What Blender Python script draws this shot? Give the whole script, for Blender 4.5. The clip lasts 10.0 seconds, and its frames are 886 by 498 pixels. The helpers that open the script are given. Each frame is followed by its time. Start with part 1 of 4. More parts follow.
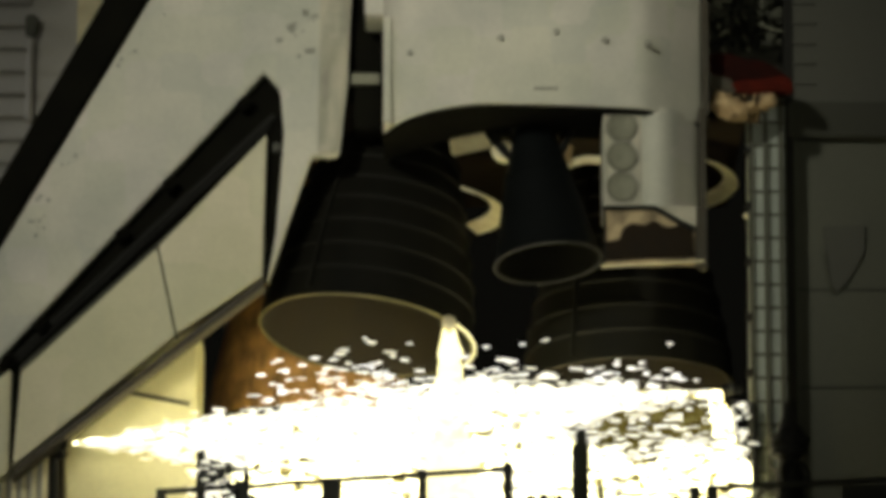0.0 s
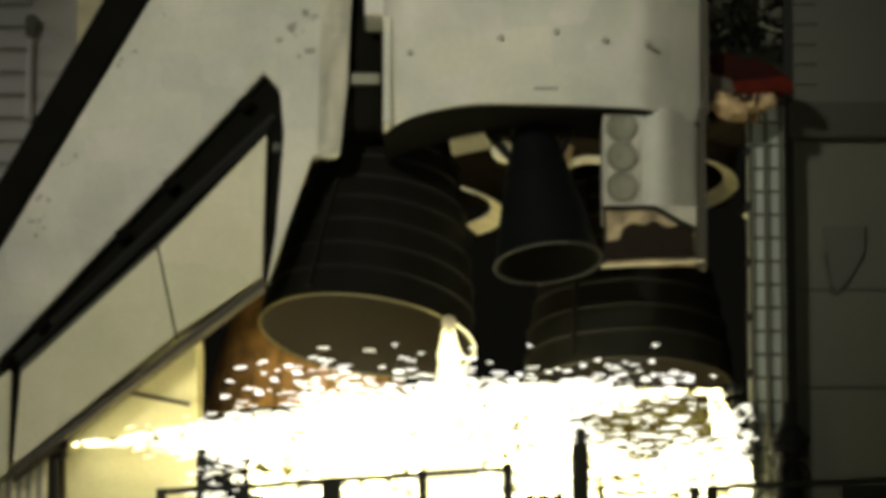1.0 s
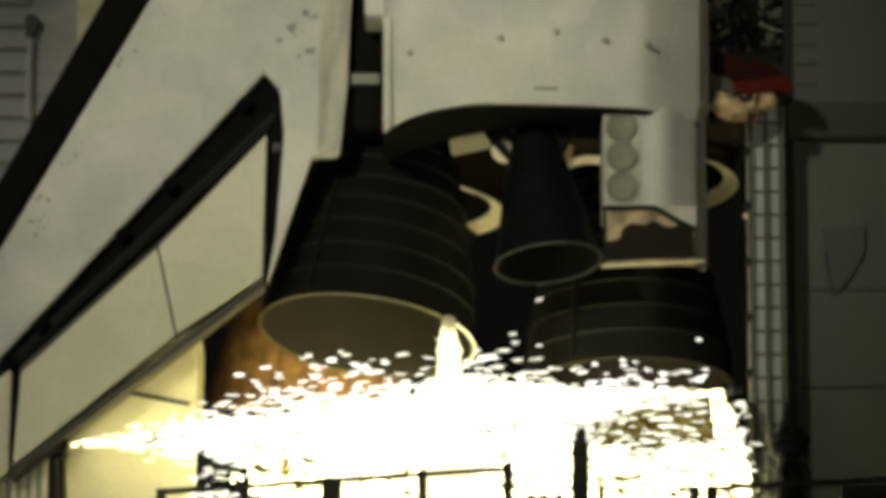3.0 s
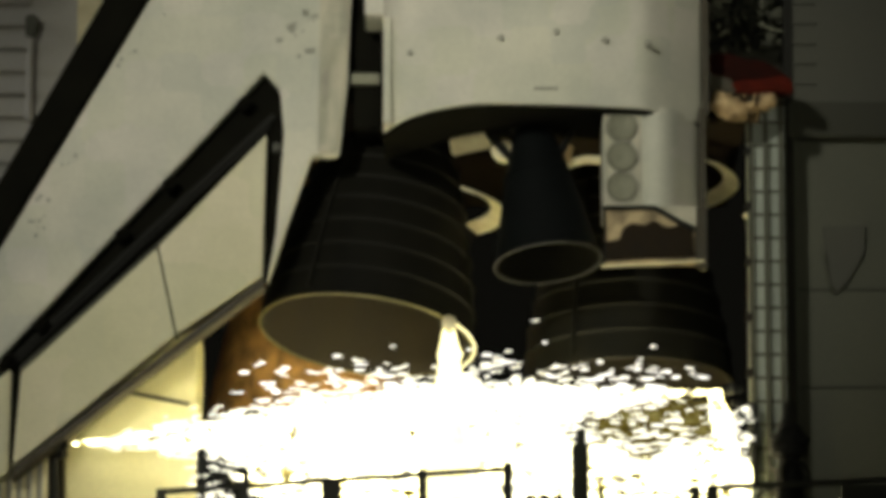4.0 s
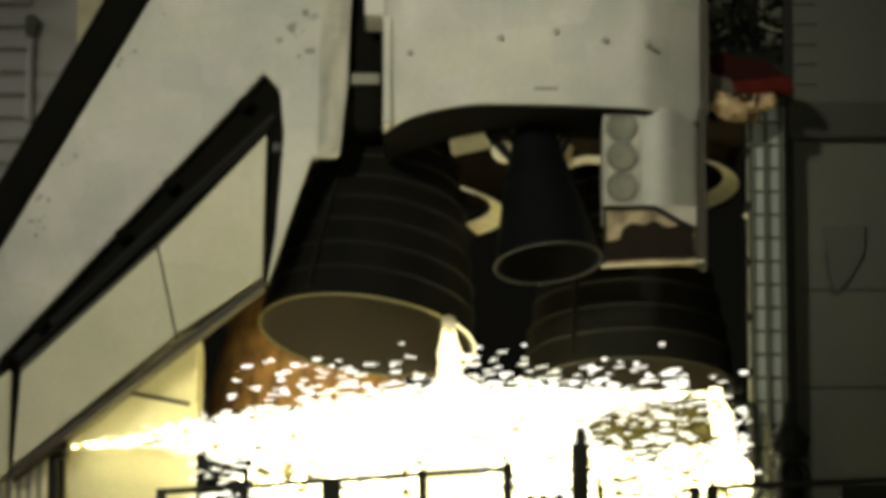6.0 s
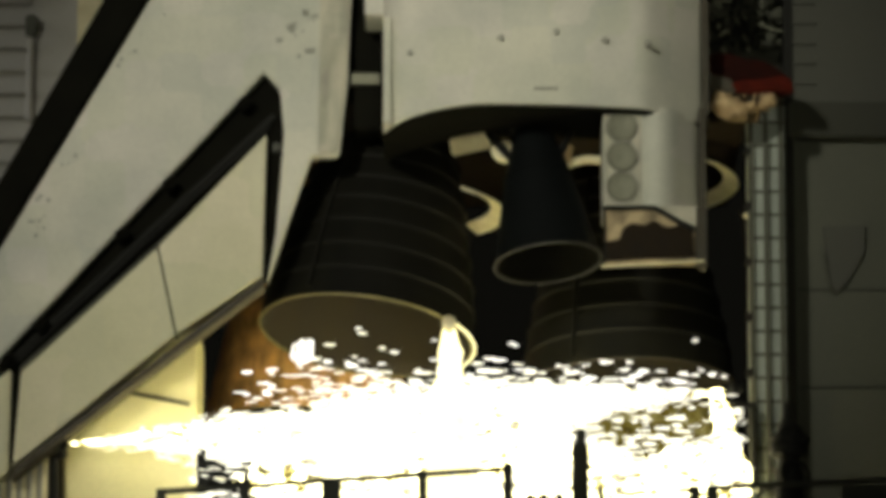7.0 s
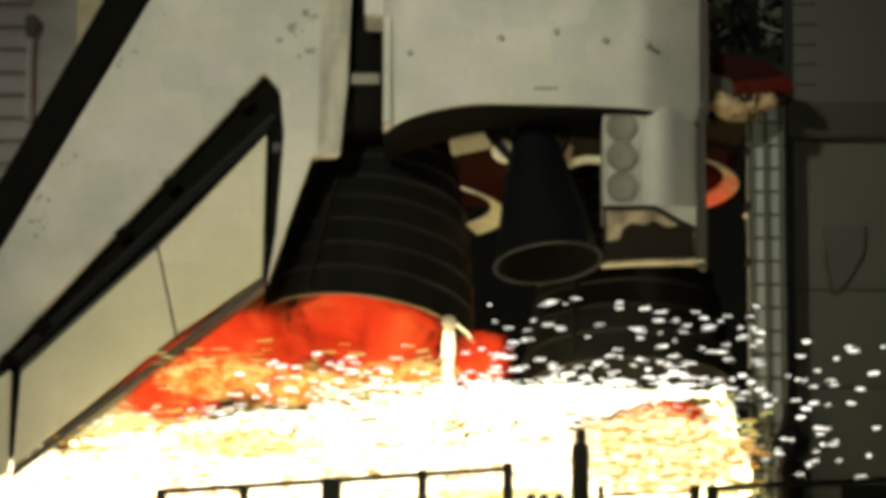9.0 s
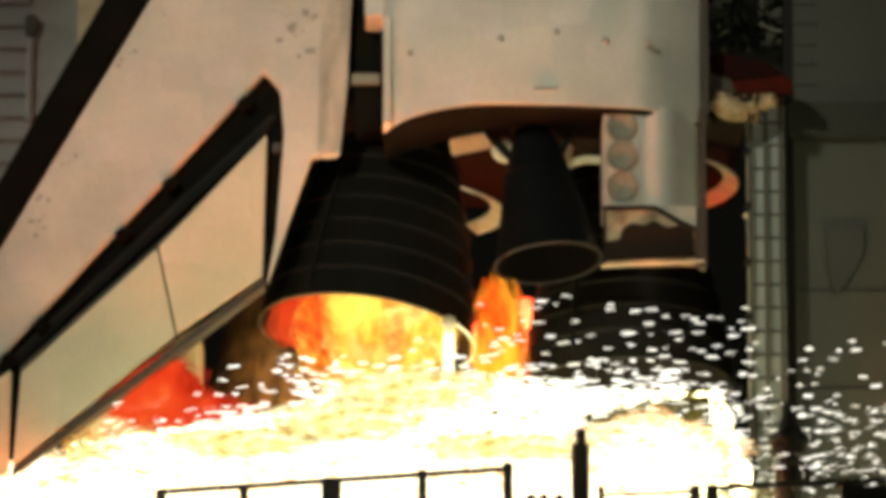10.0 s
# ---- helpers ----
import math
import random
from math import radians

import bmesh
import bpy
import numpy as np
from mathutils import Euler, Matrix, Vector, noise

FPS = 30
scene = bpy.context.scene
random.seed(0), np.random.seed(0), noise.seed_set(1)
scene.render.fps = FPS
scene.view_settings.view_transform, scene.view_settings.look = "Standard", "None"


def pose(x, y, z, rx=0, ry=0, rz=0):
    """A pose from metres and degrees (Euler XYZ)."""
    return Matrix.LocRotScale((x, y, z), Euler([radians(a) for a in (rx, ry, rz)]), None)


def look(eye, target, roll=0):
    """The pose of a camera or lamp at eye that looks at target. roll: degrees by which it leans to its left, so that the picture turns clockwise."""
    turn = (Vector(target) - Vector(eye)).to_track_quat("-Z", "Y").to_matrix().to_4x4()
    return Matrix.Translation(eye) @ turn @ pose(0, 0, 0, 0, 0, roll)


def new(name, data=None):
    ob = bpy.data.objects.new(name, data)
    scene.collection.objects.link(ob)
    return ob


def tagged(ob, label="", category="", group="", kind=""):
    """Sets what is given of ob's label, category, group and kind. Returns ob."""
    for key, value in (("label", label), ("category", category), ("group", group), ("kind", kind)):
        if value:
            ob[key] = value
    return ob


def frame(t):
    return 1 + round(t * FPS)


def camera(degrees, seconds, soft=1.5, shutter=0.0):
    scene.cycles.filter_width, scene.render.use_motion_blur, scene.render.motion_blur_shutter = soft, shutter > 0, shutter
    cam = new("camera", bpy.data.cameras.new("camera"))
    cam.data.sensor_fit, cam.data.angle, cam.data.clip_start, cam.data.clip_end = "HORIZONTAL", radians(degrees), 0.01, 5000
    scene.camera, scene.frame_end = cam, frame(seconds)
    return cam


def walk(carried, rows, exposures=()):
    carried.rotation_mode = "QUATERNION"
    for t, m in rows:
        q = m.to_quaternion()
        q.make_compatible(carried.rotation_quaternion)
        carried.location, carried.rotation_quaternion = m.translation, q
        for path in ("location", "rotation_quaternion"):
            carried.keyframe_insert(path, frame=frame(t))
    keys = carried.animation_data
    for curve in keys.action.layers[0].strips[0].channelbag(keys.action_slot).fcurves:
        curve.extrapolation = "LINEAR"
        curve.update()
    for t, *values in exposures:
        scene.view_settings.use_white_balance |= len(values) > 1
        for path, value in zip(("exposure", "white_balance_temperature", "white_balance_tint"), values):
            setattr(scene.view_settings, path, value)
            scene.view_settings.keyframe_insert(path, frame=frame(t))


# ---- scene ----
cam = camera(9.135, 10.0, soft=5.3)
EYE = (0.0, -60.0, 1.6)
AIM = (0.0, 0.0, 14.353)
walk(cam, [(0.0, look(EYE, AIM)), (10.0, look(EYE, AIM))], exposures=[(0.0, -0.32), (0.5, -0.16), (2.5, -0.06), (5.5, -0.05), (9.0, -0.05), (9.6, -0.16), (10.0, -0.2)])

# ---- night sky, pad floodlight and added fill lamps ----
world = bpy.data.worlds.new("night")
scene.world = world
world.use_nodes = True
sky = world.node_tree.nodes["Background"]
sky.inputs["Color"].default_value = (0.62, 0.6, 0.45, 1)
sky.inputs["Strength"].default_value = 0.006


def unseen_flood(eye, aim, watts, cone, colour, blend=0.5):
    lamp = bpy.data.lights.new("unseen_flood", "SPOT")
    lamp.energy, lamp.spot_size, lamp.spot_blend = watts, radians(cone), blend
    lamp.shadow_soft_size, lamp.color = 1.6, colour
    ob = new("unseen_flood", lamp)
    ob.matrix_world = look(eye, aim)
    return ob


unseen_flood((-16, -52, 22), (-1.3, -1, 16.7), 56000, 17.5, (1.0, 0.975, 0.79), 1.0)
# added lamp that reaches the far tower alone
unseen_flood((-45, -3, 24), (-5.6, 9, 17.5), 12000, 7, (1.0, 0.98, 0.9))
# added low fill for the undersides and cream parts
unseen_flood((6, -56, 5), (1.2, -1, 15.0), 16000, 10.5, (1.0, 0.98, 0.72), 1.0)
# added narrow fill for the left wall and its ribs
unseen_flood((-14, -54, 4), (-3.9, -0.7, 11.35), 22000, 4.6, (1.0, 0.97, 0.74), 0.8)


# ---- materials ----
def mat(name, colour, rough=0.6, metal=0.0, second=None, scale=1.5, amount=0.5, bump=0.15, fine=40.0, streak=1.0, spec=0.5, patch=0.0):
    m = bpy.data.materials.new(name)
    m.use_nodes = True
    n, l = m.node_tree.nodes, m.node_tree.links
    b = n["Principled BSDF"]
    tc = n.new("ShaderNodeTexCoord")
    mp = n.new("ShaderNodeMapping")
    mp.inputs["Scale"].default_value = (1, 1, streak)
    l.new(tc.outputs["Object"], mp.inputs["Vector"])
    big = n.new("ShaderNodeTexNoise")
    big.inputs["Scale"].default_value, big.inputs["Detail"].default_value = scale, 6
    small = n.new("ShaderNodeTexNoise")
    small.inputs["Scale"].default_value, small.inputs["Detail"].default_value = fine, 4
    l.new(mp.outputs[0], big.inputs["Vector"])
    l.new(tc.outputs["Object"], small.inputs["Vector"])
    ramp = n.new("ShaderNodeValToRGB")
    second = second or tuple(c * 0.6 for c in colour)
    ramp.color_ramp.elements[0].position, ramp.color_ramp.elements[1].position = 0.5 - amount * 0.4, 0.5 + 0.25 * amount
    ramp.color_ramp.elements[0].color, ramp.color_ramp.elements[1].color = (*second, 1), (*colour, 1)
    l.new(big.outputs["Fac"], ramp.inputs["Fac"])
    mix = n.new("ShaderNodeMixRGB")
    mix.blend_type = "MULTIPLY"
    mix.inputs["Fac"].default_value = 0.25
    l.new(ramp.outputs["Color"], mix.inputs["Color1"])
    grey = n.new("ShaderNodeRGBToBW")
    l.new(small.outputs["Color"], grey.inputs[0])
    l.new(grey.outputs[0], mix.inputs["Color2"])
    tint = mix
    if patch:
        # square blankets of slightly different cloth
        cell = n.new("ShaderNodeTexVoronoi")
        cell.distance = "CHEBYCHEV"
        cell.inputs["Scale"].default_value, cell.inputs["Randomness"].default_value = 1 / patch, 0.45
        l.new(tc.outputs["Object"], cell.inputs["Vector"])
        tone = n.new("ShaderNodeValToRGB")
        tone.color_ramp.elements[0].position, tone.color_ramp.elements[1].position = 0.15, 0.85
        tone.color_ramp.elements[0].color, tone.color_ramp.elements[1].color = (0.84, 0.86, 0.82, 1), (1, 0.97, 0.96, 1)
        mid = tone.color_ramp.elements.new(0.5)
        mid.color = (0.94, 0.95, 0.84, 1)
        pick = n.new("ShaderNodeSeparateColor")
        l.new(cell.outputs["Color"], pick.inputs[0])
        l.new(pick.outputs[0], tone.inputs["Fac"])
        tint = n.new("ShaderNodeMixRGB")
        tint.blend_type = "MULTIPLY"
        tint.inputs["Fac"].default_value = 0.6
        l.new(mix.outputs["Color"], tint.inputs["Color1"])
        l.new(tone.outputs["Color"], tint.inputs["Color2"])
    l.new(tint.outputs["Color"], b.inputs["Base Color"])
    wear = n.new("ShaderNodeMapRange")
    wear.inputs["To Min"].default_value, wear.inputs["To Max"].default_value = max(rough - 0.12, 0.05), min(rough + 0.12, 1)
    l.new(big.outputs["Fac"], wear.inputs["Value"])
    l.new(wear.outputs[0], b.inputs["Roughness"])
    b.inputs["Metallic"].default_value = metal
    b.inputs["Specular IOR Level"].default_value = spec
    bp = n.new("ShaderNodeBump")
    bp.inputs["Strength"].default_value, bp.inputs["Distance"].default_value = bump, 0.02
    l.new(small.outputs["Fac"], bp.inputs["Height"])
    l.new(bp.outputs[0], b.inputs["Normal"])
    return m


def fire(name, stops, strength, scale=1.5, gaps=0.0, rise=1.0, soft=0.14, dense_most=1.0):
    """Glowing gas: stops are (position, colour) of a noise; gaps is the share that stays clear."""
    m = bpy.data.materials.new(name)
    m.use_nodes = True
    n, l = m.node_tree.nodes, m.node_tree.links
    n.remove(n["Principled BSDF"])
    out = n["Material Output"]
    tc = n.new("ShaderNodeTexCoord")
    mp = n.new("ShaderNodeMapping")
    mp.inputs["Scale"].default_value = (1, 1, rise)
    l.new(tc.outputs["Object"], mp.inputs["Vector"])
    nz = n.new("ShaderNodeTexNoise")
    nz.inputs["Scale"].default_value, nz.inputs["Detail"].default_value, nz.inputs["Distortion"].default_value = scale, 5, 0.6
    l.new(mp.outputs[0], nz.inputs["Vector"])
    ramp = n.new("ShaderNodeValToRGB")
    els = ramp.color_ramp.elements
    while len(els) < len(stops):
        els.new(0.5)
    for e, (p, c) in zip(els, stops):
        e.position, e.color = p, (*c, 1)
    l.new(nz.outputs["Fac"], ramp.inputs["Fac"])
    em = n.new("ShaderNodeEmission")
    em.inputs["Strength"].default_value = strength
    l.new(ramp.outputs["Color"], em.inputs["Color"])
    if gaps:
        clear = n.new("ShaderNodeBsdfTransparent")
        mx = n.new("ShaderNodeMixShader")
        cut = n.new("ShaderNodeMapRange")
        cut.inputs["From Min"].default_value, cut.inputs["From Max"].default_value = gaps - soft, gaps + soft
        cut.inputs["To Max"].default_value = dense_most
        centre = n.new("ShaderNodeVectorMath")
        centre.operation = "SUBTRACT"
        centre.inputs[1].default_value = (0.5, 0.5, 0.5)
        l.new(tc.outputs["Generated"], centre.inputs[0])
        far = n.new("ShaderNodeVectorMath")
        far.operation = "LENGTH"
        l.new(centre.outputs["Vector"], far.inputs[0])
        thin = n.new("ShaderNodeMath")
        thin.operation = "MULTIPLY_ADD"
        thin.inputs[1].default_value, thin.inputs[2].default_value = -1.6, 0.52
        l.new(far.outputs["Value"], thin.inputs[0])
        dense = n.new("ShaderNodeMath")
        dense.operation = "ADD"
        l.new(thin.outputs[0], dense.inputs[1])
        n2 = n.new("ShaderNodeTexNoise")
        n2.inputs["Scale"].default_value, n2.inputs["Detail"].default_value = scale * 1.3, 5
        l.new(mp.outputs[0], n2.inputs["Vector"])
        l.new(n2.outputs["Fac"], dense.inputs[0])
        l.new(dense.outputs[0], cut.inputs["Value"])
        l.new(cut.outputs[0], mx.inputs["Fac"])
        l.new(clear.outputs[0], mx.inputs[1])
        l.new(em.outputs[0], mx.inputs[2])
        l.new(mx.outputs[0], out.inputs["Surface"])
    else:
        l.new(em.outputs[0], out.inputs["Surface"])
    return m


WHITE = mat("white_tiles", (0.79, 0.765, 0.68), 0.7, second=(0.53, 0.545, 0.5), scale=0.9, amount=0.65, bump=0.25, fine=25, patch=0.42)
FAIRING = mat("streaked_fairing", (0.72, 0.68, 0.56), 0.7, second=(0.27, 0.27, 0.22), scale=5, amount=0.8, streak=0.3, fine=30, patch=0.3)
RUDDER = mat("rudder_skin", (0.82, 0.77, 0.58), 0.6, second=(0.58, 0.57, 0.36), scale=0.9, amount=0.9, fine=30, patch=0.5)
STAIN = mat("stain", (0.46, 0.45, 0.39), 0.9, second=(0.3, 0.3, 0.26), scale=20)
BLACK = mat("black_tiles", (0.008, 0.0078, 0.0055), 0.85, scale=3, fine=30, spec=0.06)
SHIELD = mat("heat_shield", (0.028, 0.02, 0.012), 0.85, second=(0.02, 0.016, 0.012), scale=6, amount=1, bump=0.6, fine=14, spec=0.1)
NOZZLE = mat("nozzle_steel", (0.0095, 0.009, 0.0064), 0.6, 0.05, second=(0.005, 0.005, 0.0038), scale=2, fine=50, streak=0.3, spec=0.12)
INSIDE = mat("nozzle_lining", (0.03, 0.021, 0.008), 0.8, 0.0, second=(0.012, 0.007, 0.0025), scale=3, amount=0.9, streak=0.2, fine=60)
RIM = mat("rim_steel", (0.26, 0.23, 0.11), 0.45, 0.2, fine=60)
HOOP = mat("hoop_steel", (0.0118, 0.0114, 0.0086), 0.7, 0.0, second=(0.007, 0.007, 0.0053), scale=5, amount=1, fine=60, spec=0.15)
# a bell like the others, with the brown light on it put into the colour
LIT_BELL = mat("lit_bell", (0.75, 0.4, 0.13), 0.7, 0.0, second=(0.2, 0.12, 0.045), scale=7, streak=0.5, fine=30)
ALLOYRIM = mat("alloy_rim", (0.01, 0.0098, 0.008), 0.5, 0.1, fine=60)
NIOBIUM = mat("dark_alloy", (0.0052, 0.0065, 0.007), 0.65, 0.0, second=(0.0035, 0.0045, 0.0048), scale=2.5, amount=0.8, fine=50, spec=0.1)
CREAM = mat("cream_blanket", (0.88, 0.82, 0.56), 0.8, second=(0.7, 0.62, 0.38), scale=4, fine=30, bump=0.4)
SOOT = mat("sooty_panel", (0.6, 0.47, 0.28), 0.8, second=(0.03, 0.022, 0.012), scale=4.2, amount=0.5, fine=18, bump=0.5)
THRUST = mat("thruster_cover", (0.3, 0.3, 0.23), 0.75, second=(0.2, 0.2, 0.15), scale=9, amount=1)
EDGE = mat("brown_seal", (0.055, 0.045, 0.027), 0.7, second=(0.05, 0.045, 0.03), scale=4)
GREYSTEEL = mat("grey_steel", (0.078, 0.08, 0.064), 0.7, 0.1, second=(0.06, 0.06, 0.05), scale=0.7, amount=1, fine=20)
UMBER = mat("umber_steel", (0.04, 0.042, 0.03), 0.75, 0.0, second=(0.028, 0.028, 0.02), scale=1.5, amount=1, fine=20)
DIMSTEEL = mat("dim_steel", (0.105, 0.108, 0.083), 0.75, 0.0, second=(0.072, 0.075, 0.057), scale=0.8, amount=1, fine=20)
TOWER = mat("tower_paint", (0.5, 0.49, 0.46), 0.7, second=(0.36, 0.35, 0.33), scale=0.6, amount=1, fine=20)
MAST = mat("mast_paint", (0.46, 0.5, 0.44), 0.6, 0.0, second=(0.25, 0.28, 0.25), scale=2, streak=0.4, fine=30)
DARK = mat("dark_iron", (0.013, 0.013, 0.011), 0.75, 0.1, fine=30, spec=0.3)
ORANGE = mat("red_orange_paint", (0.12, 0.016, 0.009), 0.85, second=(0.03, 0.008, 0.006), scale=8, amount=1, fine=30, spec=0.05)
RUST = mat("dark_red_paint", (0.035, 0.008, 0.006), 0.85, second=(0.01, 0.006, 0.005), scale=5, amount=1, fine=25, spec=0.05)
TAN = mat("tan_foam", (0.76, 0.58, 0.33), 0.85, second=(0.25, 0.14, 0.05), scale=7, amount=1, bump=0.6, fine=20)
# pale wall; the yellow of the spark light is part of the colour
PALE = mat("yellow_lit_wall", (0.88, 0.83, 0.5), 0.75, second=(0.78, 0.7, 0.36), scale=1.6, amount=1, fine=18)
CONCRETE = mat("pad_concrete", (0.3, 0.29, 0.26), 0.9, scale=0.3, fine=12)
DECK = mat("deck_steel", (0.12, 0.12, 0.11), 0.8, 0.2, scale=0.8, fine=18)
HOT = fire("white_hot_gas", [(0.42, (0.012, 0.01, 0.003)), (0.475, (0.1, 0.08, 0.02)), (0.505, (1, 0.86, 0.36)), (0.58, (1, 0.92, 0.5))], 14.0, 6.0, rise=3.0)
SPARK = fire("spark_metal", [(0.2, (1, 0.92, 0.6)), (0.6, (1, 0.97, 0.8))], 2.5, 3.0)
HOTSPARK = fire("hot_spark_metal", [(0.2, (1, 0.92, 0.7)), (0.6, (1, 0.97, 0.88))], 2.8, 3.0)
EMBER = fire("ember_streak", [(0.3, (0.5, 0.07, 0.01)), (0.46, (0.85, 0.42, 0.07)), (0.6, (0.85, 0.78, 0.25))], 1.0, 1.4)
STREAM = fire("yellow_stream", [(0.3, (1, 0.84, 0.32)), (0.65, (1, 0.92, 0.48))], 2.8, 3.0, rise=0.3)
GLARE = fire("ignition_glare", [(0.3, (1, 0.9, 0.55)), (0.6, (1, 0.97, 0.8))], 3.0, 2.0)
RED = fire("red_flame", [(0.32, (0.3, 0.012, 0.004)), (0.46, (0.85, 0.045, 0.01)), (0.6, (0.98, 0.09, 0.018)), (0.72, (1.1, 0.22, 0.04))], 1.15, 1.3, gaps=0.4, soft=0.22, dense_most=0.42)
AMBER = fire("amber_flame", [(0.32, (0.6, 0.03, 0.005)), (0.44, (1.05, 0.2, 0.012)), (0.56, (1.4, 0.8, 0.1))], 1.6, 2.4, gaps=0.36, rise=0.55, soft=0.2, dense_most=0.7)
HAZE = fire("olive_haze", [(0.3, (0.03, 0.02, 0.004)), (0.5, (0.15, 0.115, 0.02)), (0.65, (0.3, 0.26, 0.08))], 1.0, 7.0, gaps=0.34, rise=2.0)
THIN_RED = fire("thin_red_flame", [(0.32, (0.5, 0.02, 0.005)), (0.46, (0.95, 0.05, 0.01)), (0.62, (1.1, 0.15, 0.025))], 1.2, 1.6, gaps=0.42, soft=0.22, dense_most=0.11)
DEEP = fire("deep_red_flame", [(0.3, (0.5, 0.02, 0.006)), (0.6, (1, 0.1, 0.03))], 14.0, 2.2, gaps=0.42)
TONGUE_FIRE = fire("orange_tongue", [(0.3, (0.6, 0.03, 0.004)), (0.46, (1, 0.16, 0.01)), (0.58, (1.3, 0.62, 0.04))], 1.4, 2.4, gaps=0.38, rise=0.55, soft=0.2, dense_most=0.7)
GOLD = fire("golden_fire", [(0.34, (0.3, 0.1, 0.015)), (0.4, (1, 0.6, 0.2)), (0.48, (1, 0.86, 0.55))], 4.2, 7.0, gaps=0.44, rise=2.6, soft=0.2)
BLAZE = fire("orange_blaze", [(0.34, (0.12, 0.018, 0.002)), (0.45, (0.5, 0.13, 0.015)), (0.57, (1, 0.42, 0.1))], 4.2, 5.5, gaps=0.5, rise=2.4)
GLINT = fire("orange_white_fire", [(0.34, (0.6, 0.1, 0.015)), (0.42, (1, 0.42, 0.1)), (0.52, (1, 0.8, 0.42))], 2.6, 7.0, gaps=0.48, rise=2.6, soft=0.18)
SULPHUR = fire("yellow_flame", [(0.34, (0.75, 0.3, 0.04)), (0.48, (1, 0.78, 0.24)), (0.6, (1.2, 1.1, 0.6))], 1.8, 6.0, gaps=0.5, rise=2.5, soft=0.22, dense_most=0.5)
LICK = fire("orange_lick", [(0.36, (0.8, 0.06, 0.008)), (0.48, (1.1, 0.3, 0.03)), (0.62, (1.3, 0.85, 0.25))], 1.4, 5.0, gaps=0.48, rise=1.6, soft=0.16, dense_most=0.4)
BURST = fire("pale_burst", [(0.3, (1, 0.6, 0.16)), (0.45, (1, 0.85, 0.4)), (0.6, (1, 0.95, 0.7))], 1.35, 2.4, gaps=0.42, rise=0.6, soft=0.2, dense_most=0.4)
# very strong, for glows added out of view to light the rudder
BURN = fire("unseen_fire_gas", [(0.3, (0.8, 0.14, 0.03)), (0.6, (1, 0.22, 0.055))], 75.0, 2.0, gaps=0.36)


# ---- building helpers ----
def link(name, bm, material, parent=None, label=""):
    me = bpy.data.meshes.new(name)
    bm.normal_update()
    bm.to_mesh(me)
    bm.free()
    me.materials.append(material)
    ob = new(name, me)
    if parent:
        ob.parent = parent
    if label:
        ob["label"] = label
    return ob


def part(name, bm, material, parent, label=""):
    return link(name, bm, material, parent, label)


def thing(name, place=(0, 0, 0), label="", category="", group="", kind=""):
    ob = new(name)
    ob.location = place
    ob.empty_display_size = 0.2
    return tagged(ob, label, category, group, kind)


def smooth(bm, angle=35):
    for f in bm.faces:
        f.smooth = True
    for e in bm.edges:
        if len(e.link_faces) == 2 and e.calc_face_angle(0) > radians(angle):
            e.smooth = False
    return bm


def prism(pts, y0, y1, bevel=0.012):
    """A slab: outline of (x, z) corners from depth y0 to y1, edges rounded."""
    bm = bmesh.new()
    a = [bm.verts.new((x, y0, z)) for x, z in pts]
    b = [bm.verts.new((x, y1, z)) for x, z in pts]
    bm.faces.new(a), bm.faces.new(b[::-1])
    for i in range(len(pts)):
        j = (i + 1) % len(pts)
        bm.faces.new((a[j], a[i], b[i], b[j]))
    bmesh.ops.recalc_face_normals(bm, faces=bm.faces)
    if bevel:
        bmesh.ops.bevel(bm, geom=bm.edges[:], offset=bevel, segments=2, affect="EDGES", clamp_overlap=True)
    return bm


def box(x0, x1, y0, y1, z0, z1, bevel=0.01):
    return prism([(x0, z0), (x1, z0), (x1, z1), (x0, z1)], y0, y1, bevel)


def lathe(profile, segs=64, closed=False):
    """Turns (radius, z) points about the z axis."""
    bm = bmesh.new()
    rings = [[bm.verts.new((r * math.cos(2 * math.pi * k / segs), r * math.sin(2 * math.pi * k / segs), z)) for k in range(segs)] for r, z in profile]
    pairs = list(zip(rings, rings[1:])) + ([(rings[-1], rings[0])] if closed else [])
    for a, b in pairs:
        for k in range(segs):
            j = (k + 1) % segs
            bm.faces.new((a[k], a[j], b[j], b[k]))
    bmesh.ops.recalc_face_normals(bm, faces=bm.faces)
    return smooth(bm, 50)


def tube(points, r, segs=10):
    """A pipe along points."""
    bm = bmesh.new()
    pts = [Vector(p) for p in points]
    rings = []
    for i, p in enumerate(pts):
        d = (pts[min(i + 1, len(pts) - 1)] - pts[max(i - 1, 0)]).normalized()
        u = d.orthogonal().normalized()
        w = d.cross(u)
        rings.append([bm.verts.new(p + r * (math.cos(2 * math.pi * k / segs) * u + math.sin(2 * math.pi * k / segs) * w)) for k in range(segs)])
    for a, b in zip(rings, rings[1:]):
        best = min(range(segs), key=lambda s: (a[0].co - b[s].co).length)
        for k in range(segs):
            j = (k + 1) % segs
            bm.faces.new((a[k], a[j], b[(j + best) % segs], b[(k + best) % segs]))
    bm.faces.new(rings[0][::-1]), bm.faces.new(rings[-1])
    bmesh.ops.recalc_face_normals(bm, faces=bm.faces)
    return smooth(bm)


def shift(bm, x=0, y=0, z=0, rx=0, ry=0, rz=0):
    bm.transform(pose(x, y, z, rx, ry, rz))
    return bm


